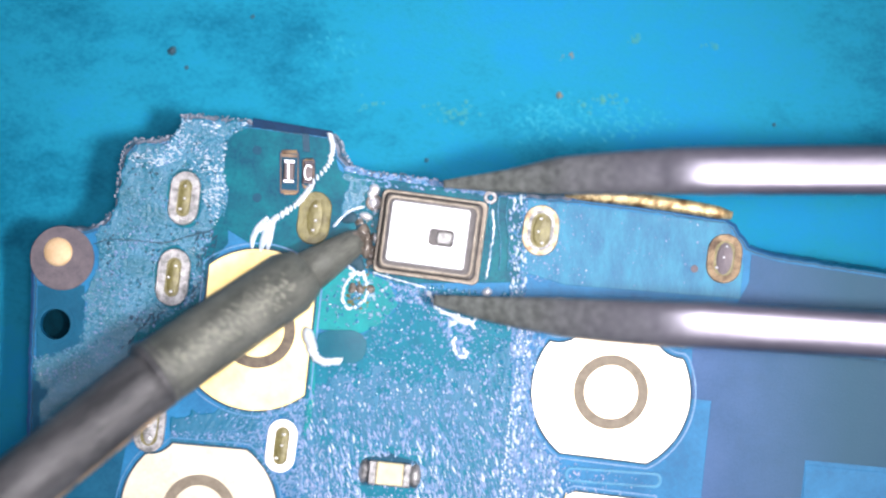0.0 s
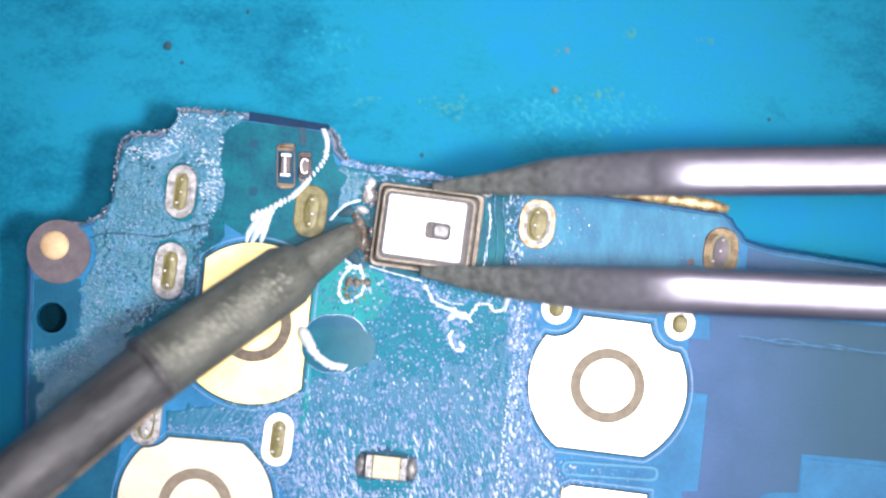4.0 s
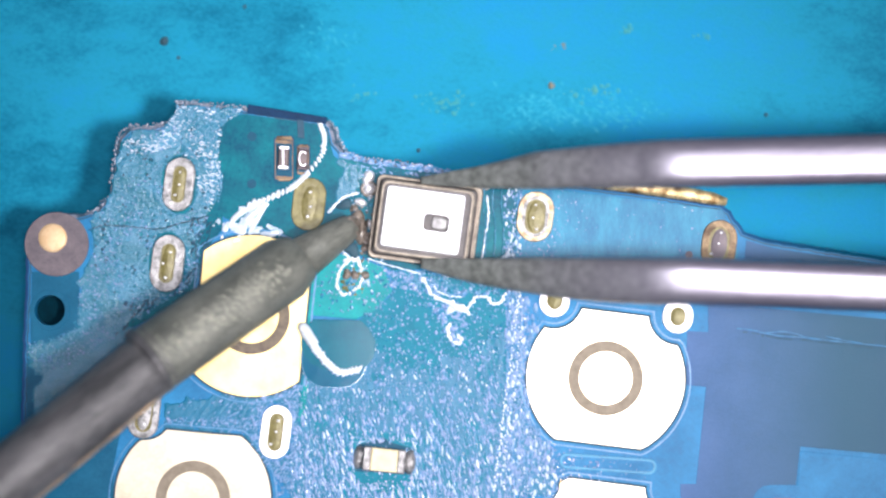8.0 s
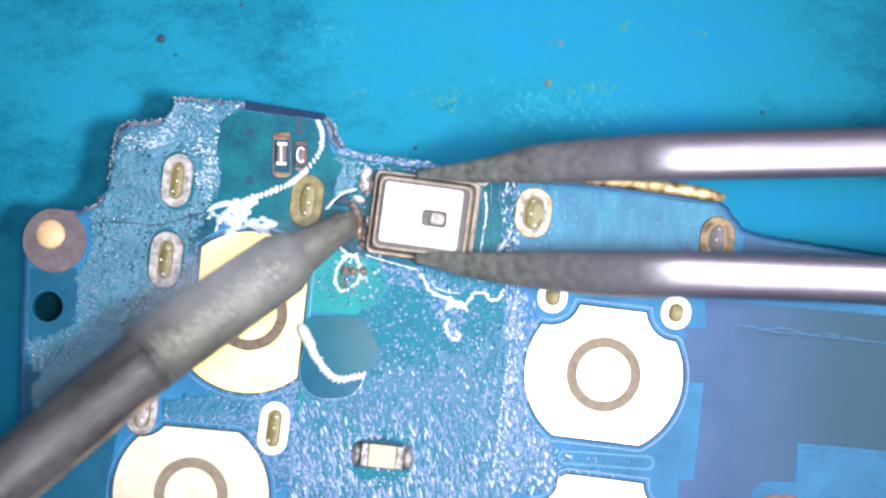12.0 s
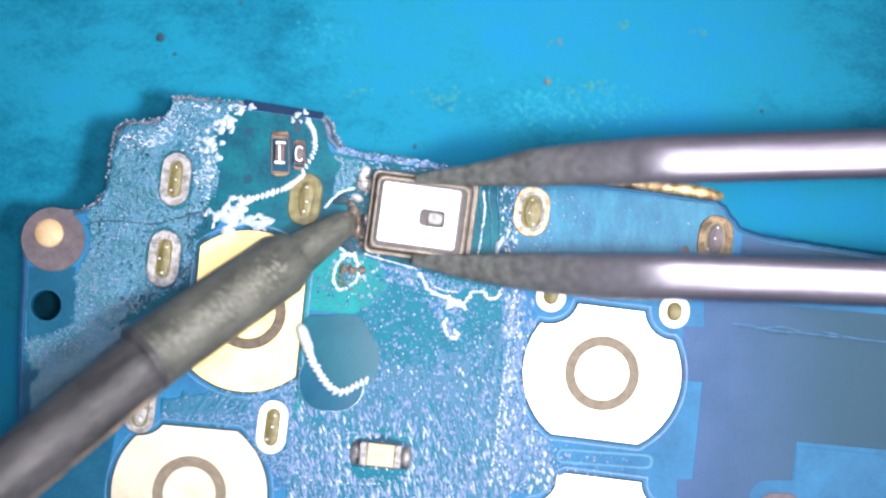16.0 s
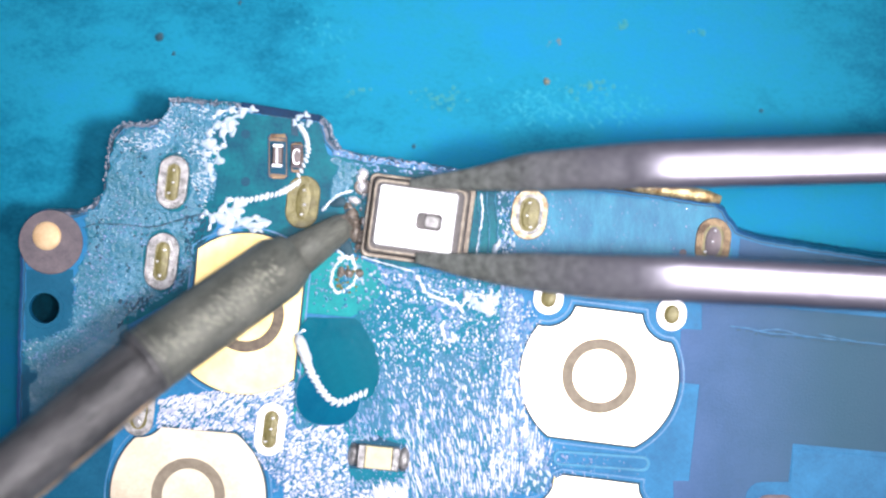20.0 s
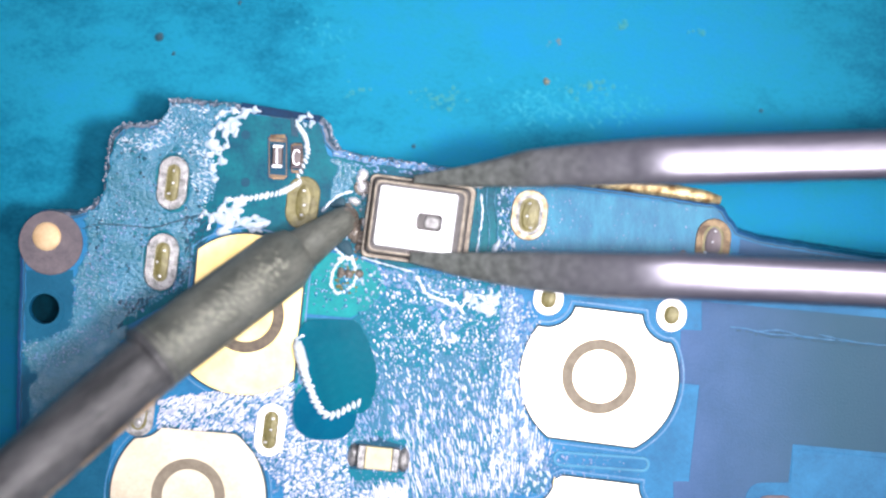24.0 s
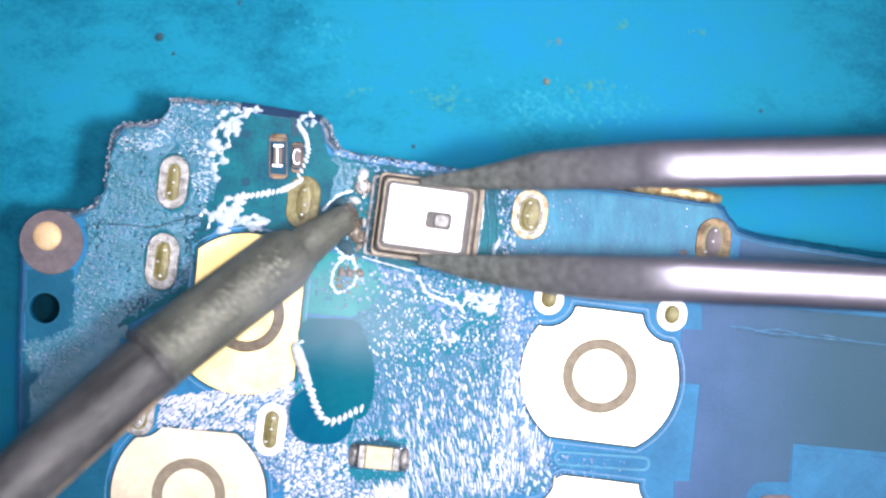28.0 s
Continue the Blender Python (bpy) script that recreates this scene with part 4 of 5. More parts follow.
scatter("flux_grain", POUR_AREA, 240, 1.0, lambda x, y: 1.6, GRAIN, "sparse pale flecks of dried flux", 0.42, lambda x, y: max(0.08, 1 - (x - 930) / 130), lean=5, seed=37, z0=0.009)
NEAR_LED = [(530, 765), (628, 792), (622, 905), (520, 905)]
scatter("flux_grain", NEAR_LED, 220, 1.8, lambda x, y: 1.6, PALE_CRUST, "white crystals beside the slot", 0.5, lean=10, seed=38)
BESIDE_PAD = [(925, 560), (955, 600), (938, 690), (955, 780), (1000, 818), (1160, 838), (1150, 880), (990, 880), (930, 800)]
scatter("flux_grain", BESIDE_PAD, 420, 1.2, lambda x, y: 1.5, GRAIN, "pale crystals beside the contact pad", 0.42, lambda x, y: max(0.1, 1 - max(0, x - 980) / 150), lean=8, seed=39, z0=0.009)
STRIP = [(900, 345), (932, 345), (935, 480), (925, 560), (945, 640), (930, 720), (950, 780), (985, 812), (1000, 905), (912, 905), (903, 560)]
film("flux_crust", STRIP, 1.6, 0.004, 0.15, 0.07, FROST, "beaded white crust of dried flux", base=0.006)
scatter("flux_grain", STRIP, 230, 1.9, lambda x, y: 2.0, FLUX, "bright beads of dried flux", 0.45, sides=6, lean=6, seed=67, z0=0.010)
scatter("flux_grain", STRIP, 800, 1.6, lambda x, y: 1.5, GRAIN, "white bead-like crystals of dried flux", 0.45, sides=6, lean=6, seed=15, z0=0.009)
scatter("flux_grain", [(905, 530), (950, 560), (990, 610), (960, 650), (945, 700), (950, 770), (1000, 820), (950, 880), (905, 880)], 560, 2.1, lambda x, y: 2.4, LILAC, "lilac crystals of dried flux up to the pad", 0.28, lambda x, y: max(0.25, 1 - max(0, x - 925) / 60), sides=6, lean=4, seed=71, z0=0.014)
EDGE_FROST = [(608, 290), (660, 304), (780, 320), (860, 336), (860, 346), (690, 332), (660, 340), (640, 330), (612, 305)]
scatter("flux_frost", EDGE_FROST, 420, 1.7, lambda x, y: 2.2, LILAC, "frosty crystals along the board's edge", 0.4, None, 6, lean=80, seed=16, sway=30)
GAP = [(300, 735), (540, 700), (530, 900), (490, 860), (440, 790), (300, 790)]
film("flux_crust", GAP, 1.6, 0.004, 0.18, 0.05, FROST, "thin wrinkled film between the pads", lean=-35, base=0.010)
scatter("flux_grain", GAP, 620, 1.2, lambda x, y: 2.2, LILAC, "fine lilac crystals between the pads", 0.45, lambda x, y: max(0.06, min(1, (x - 390) / 90)), 6, lean=-48, seed=17, z0=0.012)
PAD_SIDE = [(300, 775), (440, 782), (484, 830), (504, 900), (530, 900), (538, 800), (532, 735), (470, 760), (300, 765)]
scatter("flux_grain", PAD_SIDE, 420, 1.3, lambda x, y: 1.8, LILAC, "lilac crystals along the pad's rim", 0.4, None, 6, lean=-60, seed=77, z0=0.015, sway=40)
scatter("flux_foam", MIDDLE, 420, 1.7, lambda x, y: 1.25, GRAIN, "small milky bubbles in the flux", 0.55, lambda x, y: max(0.1, min(1.0, (780 - y) / 120)), 8, seed=41, spread=0.35)
BELOW = [(690, 505), (760, 505), (900, 520), (895, 545), (800, 545), (740, 535), (700, 530)]
scatter("flux_foam", BELOW, 200, 3.4, None, BUBBLE, "large clear bubbles in the flux", 0.6, None, 8, seed=18, spread=0.25)
TEALDOTS = [(560, 500), (700, 500), (690, 580), (560, 580)]
scatter("flux_foam", TEALDOTS, 90, 3.0, None, BUBBLE, "tiny bubbles in the teal flux", 0.6, None, 8, seed=19, spread=0.25)


film("flux_film", [(608, 300), (655, 316), (650, 345), (630, 375), (600, 390), (603, 335)], 2.2, 0.006, 0.14, 0.08, FILM, "pale cyan film of flux beside the sensor", lean=25)


film("flux_film", [(140, 605), (250, 596), (232, 690), (120, 780), (72, 830), (64, 700), (120, 640)], 2.6, 0.005, 0.08, 0.08, FILM, "pale lilac film of dried flux")


def bead_chain(name, points, count, r0, r1, label, squash=0.58, lean=55, z=0.0, parent=board, mat=None, stray=0.0):
    """Molten flux beads strung along a curve; one rigid piece."""
    curve = smooth_path(points, 8)
    bm = bmesh.new()
    for i in range(count):
        f = i / max(1, count - 1) * (len(curve) - 1)
        a, b = curve[int(f)], curve[min(int(f) + 1, len(curve) - 1)]
        q = a.lerp(b, f - int(f))
        d = (b - a) if (b - a).length > 0 else (a - curve[int(f) - 1])
        r = (r0 + (r1 - r0) * i / max(1, count - 1)) * rng.uniform(0.85, 1.2)
        blob_into(bm, *at(q.x + rng.gauss(0, stray), q.y + rng.gauss(0, stray)), z, r * 0.01, r * squash * 0.01, r * 0.008, math.degrees(math.atan2(-d.y, d.x)) + lean, 9, 3, rng, 0.15)
    return part(name, bm, mat or FLUX_GLINT, parent, label, True)


def ridge(name, points, r, mat, label, parent=board, z=0.011, flat=0.6):
    c = [p + Vector((rng.uniform(-1, 1), rng.uniform(-1, 1))) * r * 0.35 for p in smooth_path(points, 9)]
    return part(name, tube([(*at(p.x, p.y), z) for p in c], [r * 0.01 * rng.uniform(0.45, 1.4) * (0.4 if i in (0, len(c) - 1) else 1) for i in range(len(c))], 7, flat),
                mat, parent, label, True)


chain_upper = bead_chain("flux_rim_upper", [(576, 245), (582, 262), (583, 280), (576, 304), (555, 331)], 15, 5.8, 6.0, "beaded rim of molten flux, glints painted white")
chain_lower = bead_chain("flux_rim_lower", [(555, 331), (540, 346), (521, 359), (486, 374), (450, 388)], 18, 6.0, 8.2, "beaded rim of molten flux, glints painted white")


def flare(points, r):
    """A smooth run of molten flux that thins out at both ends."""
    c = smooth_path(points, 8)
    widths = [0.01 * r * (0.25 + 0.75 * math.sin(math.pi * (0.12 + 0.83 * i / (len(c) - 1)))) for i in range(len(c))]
    return part("flux_streak", tube([(*at(p.x, p.y), 0.012) for p in c], widths, 10, 0.5), FLUX, board, "streak of molten flux, glint painted pale", True)


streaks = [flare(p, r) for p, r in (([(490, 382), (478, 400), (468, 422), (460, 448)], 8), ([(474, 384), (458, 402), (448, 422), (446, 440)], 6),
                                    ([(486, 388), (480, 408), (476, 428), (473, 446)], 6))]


def droplet(rx, ry, yaw, h=0.06):
    return part("flux_droplet", blob(0, 0, 0, rx * 0.01, ry * 0.01, h, yaw, 20, 5, rng, 0.32), FLUX, board, "droplet of molten flux, glint painted pale", True)


def flux_web(strands, spots):
    """Molten flux drawn out into strands between droplets; one rigid piece."""
    bm = bmesh.new()
    for pts in strands:
        path = [p + Vector((rng.gauss(0, 1.0), rng.gauss(0, 1.0))) for p in smooth_path(pts, 7)]
        strand = tube([(*at(p.x, p.y), 0.02) for p in path], [0.01 * abs(3.4 + 2.6 * math.sin(i * 0.9 + rng.uniform(0, 1.5))) + 0.008 for i in range(len(path))], 8, 0.6)
        me = bpy.data.meshes.new("strand")
        strand.to_mesh(me)
        strand.free()
        bm.from_mesh(me)
        bpy.data.meshes.remove(me)
    for x, y, rx, ry in spots:
        blob_into(bm, *at(x, y), 0.0, rx * 0.01, ry * 0.01, 0.07, rng.uniform(-30, 30), 20, 4, rng, 0.3)
    return part("flux_web", bm, FLUX, board, "web of molten flux, glints painted pale", True)


crown_web = flux_web(([(478, 221), (456, 230), (432, 242), (421, 262), (424, 284), (410, 296), (414, 312), (400, 322), (403, 346)], [(456, 230), (440, 224), (420, 226), (404, 236)],
                      [(421, 262), (438, 256), (446, 244)], [(432, 242), (412, 250), (400, 262), (396, 280)], [(410, 296), (396, 300), (386, 312)]),
                     ((435, 248, 10, 14), (398, 284, 11, 12), (421, 250, 8, 12), (406, 292, 11, 7), (416, 312, 7, 10), (403, 346, 6, 6), (440, 264, 5, 8), (398, 322, 7, 5), (458, 222, 8, 5), (476, 224, 7, 5), (556, 236, 8, 6), (570, 232, 6, 6), (548, 246, 5, 6), (574, 246, 6, 7), (562, 248, 4, 4)))
pool_web = flux_web(([(492, 424), (474, 410), (450, 420), (430, 410), (412, 396), (396, 410), (386, 432)], [(452, 384), (434, 392), (430, 410), (420, 428), (404, 440)],
                     [(412, 396), (420, 382), (440, 378)], [(450, 420), (462, 432), (480, 434)], [(396, 410), (382, 402), (374, 408)]),
                    ((420, 414, 15, 19), (474, 424, 20, 9), (434, 402, 18, 10), (448, 418, 16, 6), (424, 408, 12, 8), (402, 408, 9, 8), (414, 436, 15, 6), (478, 414, 9, 5), (440, 386, 10, 5)))
late_web = flux_web(([(842, 548), (858, 560), (872, 572), (884, 584), (896, 566), (904, 548)], [(872, 572), (884, 558), (892, 542)], [(858, 560), (848, 572)], [(884, 584), (900, 580)]),
                    ((878, 574, 11, 8), (894, 556, 8, 6), (860, 558, 6, 5)))
# white glare of the wet tilted crust, built as domes: streaks below, round above
STREAKS = [(690, 640), (905, 560), (925, 900), (735, 900)]
CORNER = [(530, 790), (628, 780), (640, 900), (740, 890), (740, 960), (520, 960)]
HEAP = [(690, 510), (900, 530), (890, 640), (680, 660)]
COLLAR = [(905, 530), (950, 560), (990, 610), (960, 650), (945, 700), (950, 770), (1000, 820), (950, 880), (905, 880)]
glare_domes = [scatter("flux_glare", region, n, size, lambda x, y: (1.4 + min(6.5, max(0, (y - 630) / 32))) if x > 680 else 3.0 if y < 790 else 1.4, GLARE, "white domes painted as glare on the tilted crust of flux", 0.4, cloud(0.045, -0.9, 0.3, dx), 7,
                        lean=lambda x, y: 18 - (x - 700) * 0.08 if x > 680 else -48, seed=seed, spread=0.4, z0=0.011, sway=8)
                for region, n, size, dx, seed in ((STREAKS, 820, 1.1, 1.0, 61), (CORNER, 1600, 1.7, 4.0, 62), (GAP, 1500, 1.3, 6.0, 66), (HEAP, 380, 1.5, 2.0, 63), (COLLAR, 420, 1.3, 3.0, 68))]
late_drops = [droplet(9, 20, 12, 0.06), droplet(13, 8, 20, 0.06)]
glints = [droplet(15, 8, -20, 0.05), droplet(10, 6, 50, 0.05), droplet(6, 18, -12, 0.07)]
pool_beads = [part("flux_bead", blob(0, 0, 0, r * 0.01, r * 0.0056, r * 0.008, 0, 14, 4, rng, 0.13), FLUX_GLINT, board, "bead on the rim of molten flux, glint painted white", True)
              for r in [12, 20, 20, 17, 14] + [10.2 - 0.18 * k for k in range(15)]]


def pool(w, h, r, z, mat, label):
    """A puddle with rounded corners; several overlap."""
    return part("flux_pool", slab(wobble(rounded(0, 0, w * 0.01, h * 0.01, r * 0.01, 0, 9), 0.006, rng), -0.02, z, 0.0001), mat, board, label)


TEAL_POOL = "smooth dark teal pool of molten flux"
puddles = [pool(w, 58, 28, 0.084 - 0.0009 * k, PUDDLE, TEAL_POOL) for k, w in enumerate((116, 126, 130, 128, 122, 110, 90))]
blue_pool = part("flux_pool", slab(wobble(rounded(0, 0, 1.14, 1.02, 0.46, 0, 9), 0.008, rng), -0.02, 0.076, 0.004), PUDDLE_BLUE, board, "smooth dark blue pool of molten flux")

pool_edge = anticlockwise(rounded(0, 0, 1.16, 1.04, 0.47, 0, 9))
part("pool_rim", slab(pool_edge, -0.02, 0.079, 0.003, [offset(pool_edge, 0.016)]), BUBBLE, blue_pool, "thin pale rim of the pool")


def lace(name, points, r, count, label):
    """A rim of molten flux: a wandering ridge strung with uneven beads."""
    ridge(name, points, r, FLUX, label)
    bead_chain("flux_lace", points, count, r * 1.5, r * 1.5, "beads along a rim of flux, glints painted white", 0.8, 20, 0.006, stray=r * 0.45)


lace("flux_loop", [(616, 470), (626, 483), (614, 498), (607, 515), (608, 532), (616, 546), (633, 541), (648, 526), (650, 508), (645, 492), (642, 480)], 2.4, 34, "white keyhole-shaped rim of flux")
bead_chain("flux_lace", [(622, 486), (632, 484), (643, 487)], 8, 4.5, 4.5, "white beads closing the flux loop", 0.8, 20, 0.006, stray=1.5)
part("flux_bubble", blob(*at(656, 512), 0.006, 0.075, 0.075, 0.05, 0, 18, 5), CHAR, board, "brown glassy bubble beside the flux loop", True)
for i in range(13):
    x, y, r = 630 + rng.gauss(0, 9), 523 + rng.gauss(0, 12), rng.uniform(2.5, 5.5)
    part("flux_bubble", blob(*at(x, y), 0.006, r * 0.01, r * 0.009, r * 0.006, 0, 14, 4), BUBBLE, board, "clear bubble in the trapped flux", True)
scatter("flux_frost", [(600, 480), (690, 480), (680, 560), (605, 560)], 70, 2.4, None, CRUST, "pale flecks of flux round the loop", 0.6, seed=31)
lace("flux_meniscus", [(758, 518), (764, 530), (780, 550), (810, 562), (828, 568), (838, 580)], 2.8, 34, "white wandering rim of flux")
lace("flux_meniscus", [(836, 572), (846, 559), (853, 550), (872, 551), (880, 562), (893, 561), (903, 546)], 2.2, 26, "white curled rim of flux")
lace("flux_meniscus", [(772, 522), (784, 540), (804, 548), (826, 550)], 1.3, 16, "thin white rim of flux")
lace("flux_meniscus", [(806, 596), (802, 610), (808, 624), (818, 634), (826, 626), (820, 618)], 2.6, 20, "short hooked white rim of flux")
scatter("flux_foam", [(764, 558), (826, 568), (836, 600), (812, 640), (796, 612), (780, 580)], 130, 3.2, None, GRAIN, "cluster of milky bubbles below the rim", 0.6, None, 8, seed=75, spread=0.3)
scatter("flux_foam", [(690, 500), (760, 515), (800, 535), (880, 540), (860, 552), (780, 548), (700, 530)], 150, 3.4, None, GRAIN, "milky bubbles above the rim", 0.6, None, 8, seed=76, spread=0.3)
ridge("flux_meniscus", [(590, 402), (606, 384), (622, 372), (645, 366)], 3.0, FLUX, "thin white rim of flux")
ridge("flux_meniscus", [(872, 370), (874, 405), (868, 450), (860, 495)], 2.2, FLUX, "thin white rim of flux")
for x in (868, 884, 899):
    ridge("flux_ripple", [(x, 345), (x - 3, 385), (x + 2, 430), (x - 1, 480)], 1.9, FILM, "faint ripple in the flux", z=0.02)
ridge("flux_meniscus", [(660, 482), (690, 492), (720, 500), (760, 512)], 2.0, FLUX, "thin white rim of flux")
for x, y, rx, ry in ((663, 337, 10, 11), (657, 344, 7, 8), (662, 359, 10, 10), (648, 383, 12, 7), (665, 373, 4, 4), (862, 517, 9, 8), (664, 422, 4, 9)):
    part("solder_ball", blob(*at(x, y), 0.0, rx * 0.01, ry * 0.01, 0.10, rng.uniform(-20, 20), 20, 6, rng, 0.08), BALL, board, "bright solder lump", True)
part("burnt_ring", slab([at(*p) for p in circle(662, 359, 15, 24)], -0.02, 0.035, 0.015, [[at(*p) for p in circle(662, 359, 9, 20)]]), CHAR, board, "brown burnt collar round a solder lump")
for x, y, rx, ry, mat in ((640, 416, 16, 20, CHAR), (648, 440, 12, 16, CHAR), (632, 466, 13, 16, GRIT), (620, 387, 15, 9, GRIT), (638, 398, 11, 8, GRIT)):
    part("burnt_flux_lump", blob(*at(x, y), 0.0, rx * 0.01, ry * 0.01, 0.11 if mat == CHAR else 0.05, rng.uniform(-20, 20), 20, 5, rng, 0.2), mat, board, "burnt flux lump between iron and sensor", True)
for i in range(11):
    x, y = 645 + rng.gauss(0, 8), 395 + 9.0 * i + rng.gauss(0, 4)
    if y > 482:
        x, y = 632 + rng.gauss(0, 9), 512 + rng.gauss(0, 12)
    part("burnt_flux_lump", blob(*at(x, y), 0.0, rng.uniform(5, 11) * 0.01, rng.uniform(5, 9) * 0.01, rng.uniform(0.04, 0.12), rng.uniform(0, 180), 16, 4, rng, 0.15), CHAR, board,
         "brown burnt flux lump", True)

for i in range(4):
    part("burnt_flux_crumb", blob(*at(632 + rng.gauss(0, 7), 518 + rng.gauss(0, 11)), 0.0, 0.045, 0.035, 0.04, rng.uniform(0, 180), 14, 3, rng, 0.16), rng.choice((CHAR, OLIVE, BUBBLE)), board,
         "crumb of burnt flux", True)

TIP_SIDE = [(632, 380), (690, 345), (700, 380), (668, 500), (640, 520), (625, 470)]
scatter("flux_frost", TIP_SIDE, 110, 2.4, None, CRUST, "white flecks of flux beside the sensor", 0.7, seed=32)
scatter("flux_grit", TIP_SIDE, 80, 2.8, None, CHAR, "dark burnt grit beside the sensor", 0.7, seed=33)
scatter("flux_grit", [(612, 495), (655, 495), (650, 550), (614, 548)], 40, 2.8, None, OLIVE, "olive grit inside the flux loop", 0.7, seed=34)

# solder frame that stays on the board where the sensor was seated
SENSOR_TURN = -7.7
sx, sy = at(762, 420)
part("solder_frame", slab(rounded(sx, sy, 1.84, 1.44, 0.08, SENSOR_TURN), -0.02, 0.02, 0.01, [rounded(sx, sy, 1.74, 1.34, 0.06, SENSOR_TURN)]), TIN, board, "thin grey solder frame")

bead_chain("flux_seam", [(930, 530), (922, 600), (908, 700), (896, 790), (884, 890)], 75, 2.0, 2.6, "dotted white seam of dried flux", 0.7, 20, 0.010, stray=1.6)
bead_chain("flux_seam", [(934, 560), (926, 640), (918, 720), (908, 800), (900, 890)], 55, 2.0, 2.4, "dotted white seam of dried flux", 0.7, 20, 0.010, stray=3.5)
for k, run in enumerate(([(160, 401), (178, 395), (190, 384), (198, 374)], [(205, 345), (212, 305), (218, 270), (238, 249), (278, 246), (302, 242)], [(322, 206), (352, 205), (446, 215)],
                         [(592, 240), (604, 252), (611, 274), (626, 294), (662, 305), (722, 312), (778, 321)])):
    bead_chain("edge_crumb", run, (12, 60, 45, 75)[k], 2.4, 2.4, "pale crumbs along the board's routed edge", 0.75, 20, -0.006, mat=CRUMB, stray=1.6)["kind"] = "stuff"

# cracks, scratches, and a looped trace
ridge("mask_crack", [(165, 432), (195, 424), (240, 426), (290, 430), (330, 420), (385, 405)], 1.2, GROOVE, "dark hairline crack", z=0.022, flat=0.5)
for p in ([(1312, 606), (1345, 610), (1380, 618), (1430, 622), (1500, 630), (1600, 640)], [(1350, 616), (1400, 612), (1450, 626)], [(1470, 620), (1540, 634)]):
    ridge("scratch", p, 0.9, MASK_PALE, "pale scratch in the mask", z=0.003, flat=0.5)
    ridge("scratch", [(x + 3, y + 5) for x, y in p], 1.4, GROOVE, "dark scratch in the mask", z=0.001, flat=0.3)
loop = [at(*p) for p in turn(rounded(1085, 845, 172, 28, 13), 4, (1085, 845))]
part("looped_trace", slab(loop, -0.01, 0.02, 0.008, [offset(anticlockwise(loop), 0.05)]), MASK_POUR, board, "raised looped trace under the mask")

# ---- the sensor ----
sensor = thing("sensor_module", "small metal-can sensor with a white lid held by tweezers", "sensor", mm(sx, sy, 0.03, SENSOR_TURN))
part("base", slab(rounded(0, 0, 1.88, 1.48, 0.11), 0.0, 0.22, 0.02), CAN_WALL, sensor, "brown sensor base")
part("base_rim", slab(rounded(0, 0, 1.87, 1.47, 0.11), 0.2, 0.24, 0.01, [rounded(0, 0, 1.81, 1.41, 0.12)]), CAN_BRIGHT, sensor, "worn rim of the base")
part("can_skirt", slab(rounded(-0.01, 0.01, 1.74, 1.36, 0.12), 0.2, 0.42, 0.03), CAN_DARK, sensor, "dark skirt of the can")
part("can_fold", slab(rounded(-0.015, 0.01, 1.66, 1.29, 0.13), 0.40, 0.50, 0.025, [rounded(-0.02, 0.01, 1.56, 1.19, 0.11)]), CAN_BRIGHT, sensor, "worn metal fold of the can")
lid = part("lid", slab(rounded(-0.045, 0.025, 1.38, 1.06, 0.06), 0.40, 0.56, 0.02, [rounded(0.19, 0.01, 0.46, 0.31, 0.08)]), WHITE_LID, sensor, "white lid")
part("port_floor", slab(rounded(0.19, 0.01, 0.48, 0.33, 0.08), 0.40, 0.45, 0.005), CAN_DARK, lid)
part("port_die", slab(rounded(0.25, 0.01, 0.28, 0.22, 0.06), 0.44, 0.50, 0.02), TIN, lid, "silvery die inside the port")

# ---- the tweezers ----
tweezers = thing("tweezers", "fine steel tweezers with stained tips", "tweezers")


def tweezer_arm(profile, parent, twist):
    """An arm along +x from its tip at the origin. Rows: distance, lower edge, upper edge, height of the middle, half thickness."""
    n = 24

    def skin(rows):
        bm = bmesh.new()
        rings = []
        for s, lo, hi, z, half in rows:
            ring = []
            for k in range(n):
                a = 2 * math.pi * k / n
                c, d = math.cos(a), math.sin(a)
                u = math.copysign(abs(c) ** 0.75, c) * (hi - lo) / 2
                v = math.copysign(abs(d) ** 0.57, d) * half
                ct, st = math.cos(radians(twist)), math.sin(radians(twist))
                ring.append(bm.verts.new((s, (lo + hi) / 2 + u, z + v * ct + u * st * 0.6)))
            rings.append(ring)
        for a, b in zip(rings, rings[1:]):
            bridge(bm, a, b)
        if rows[0][0] == 0:
            bm.faces.new(rings[0])
        else:
            bm.faces.new(rings[-1])
        return bm

    k = 12
    fine = []
    for a, b in zip(profile, profile[1:]):
        fine += [tuple(a[j] + (b[j] - a[j]) * (i / k) for j in range(5)) for i in range(k)]
    fine.append(profile[-1])
    for _ in range(30):
        fine = [fine[0]] + [tuple((fine[i - 1][j] + 2 * fine[i][j] + fine[i + 1][j]) / 4 if j else fine[i][0] for j in range(5)) for i in range(1, len(fine) - 1)] + [fine[-1]]
    cut = next(i for i, r in enumerate(fine) if r[0] > 2.2)
    arm = part("arm", skin(fine[cut:]), STEEL, parent, "polished steel arm", True)
    part("tip", skin(fine[:cut + 1]), STEEL, arm, "brown stained tip", True)
    return arm


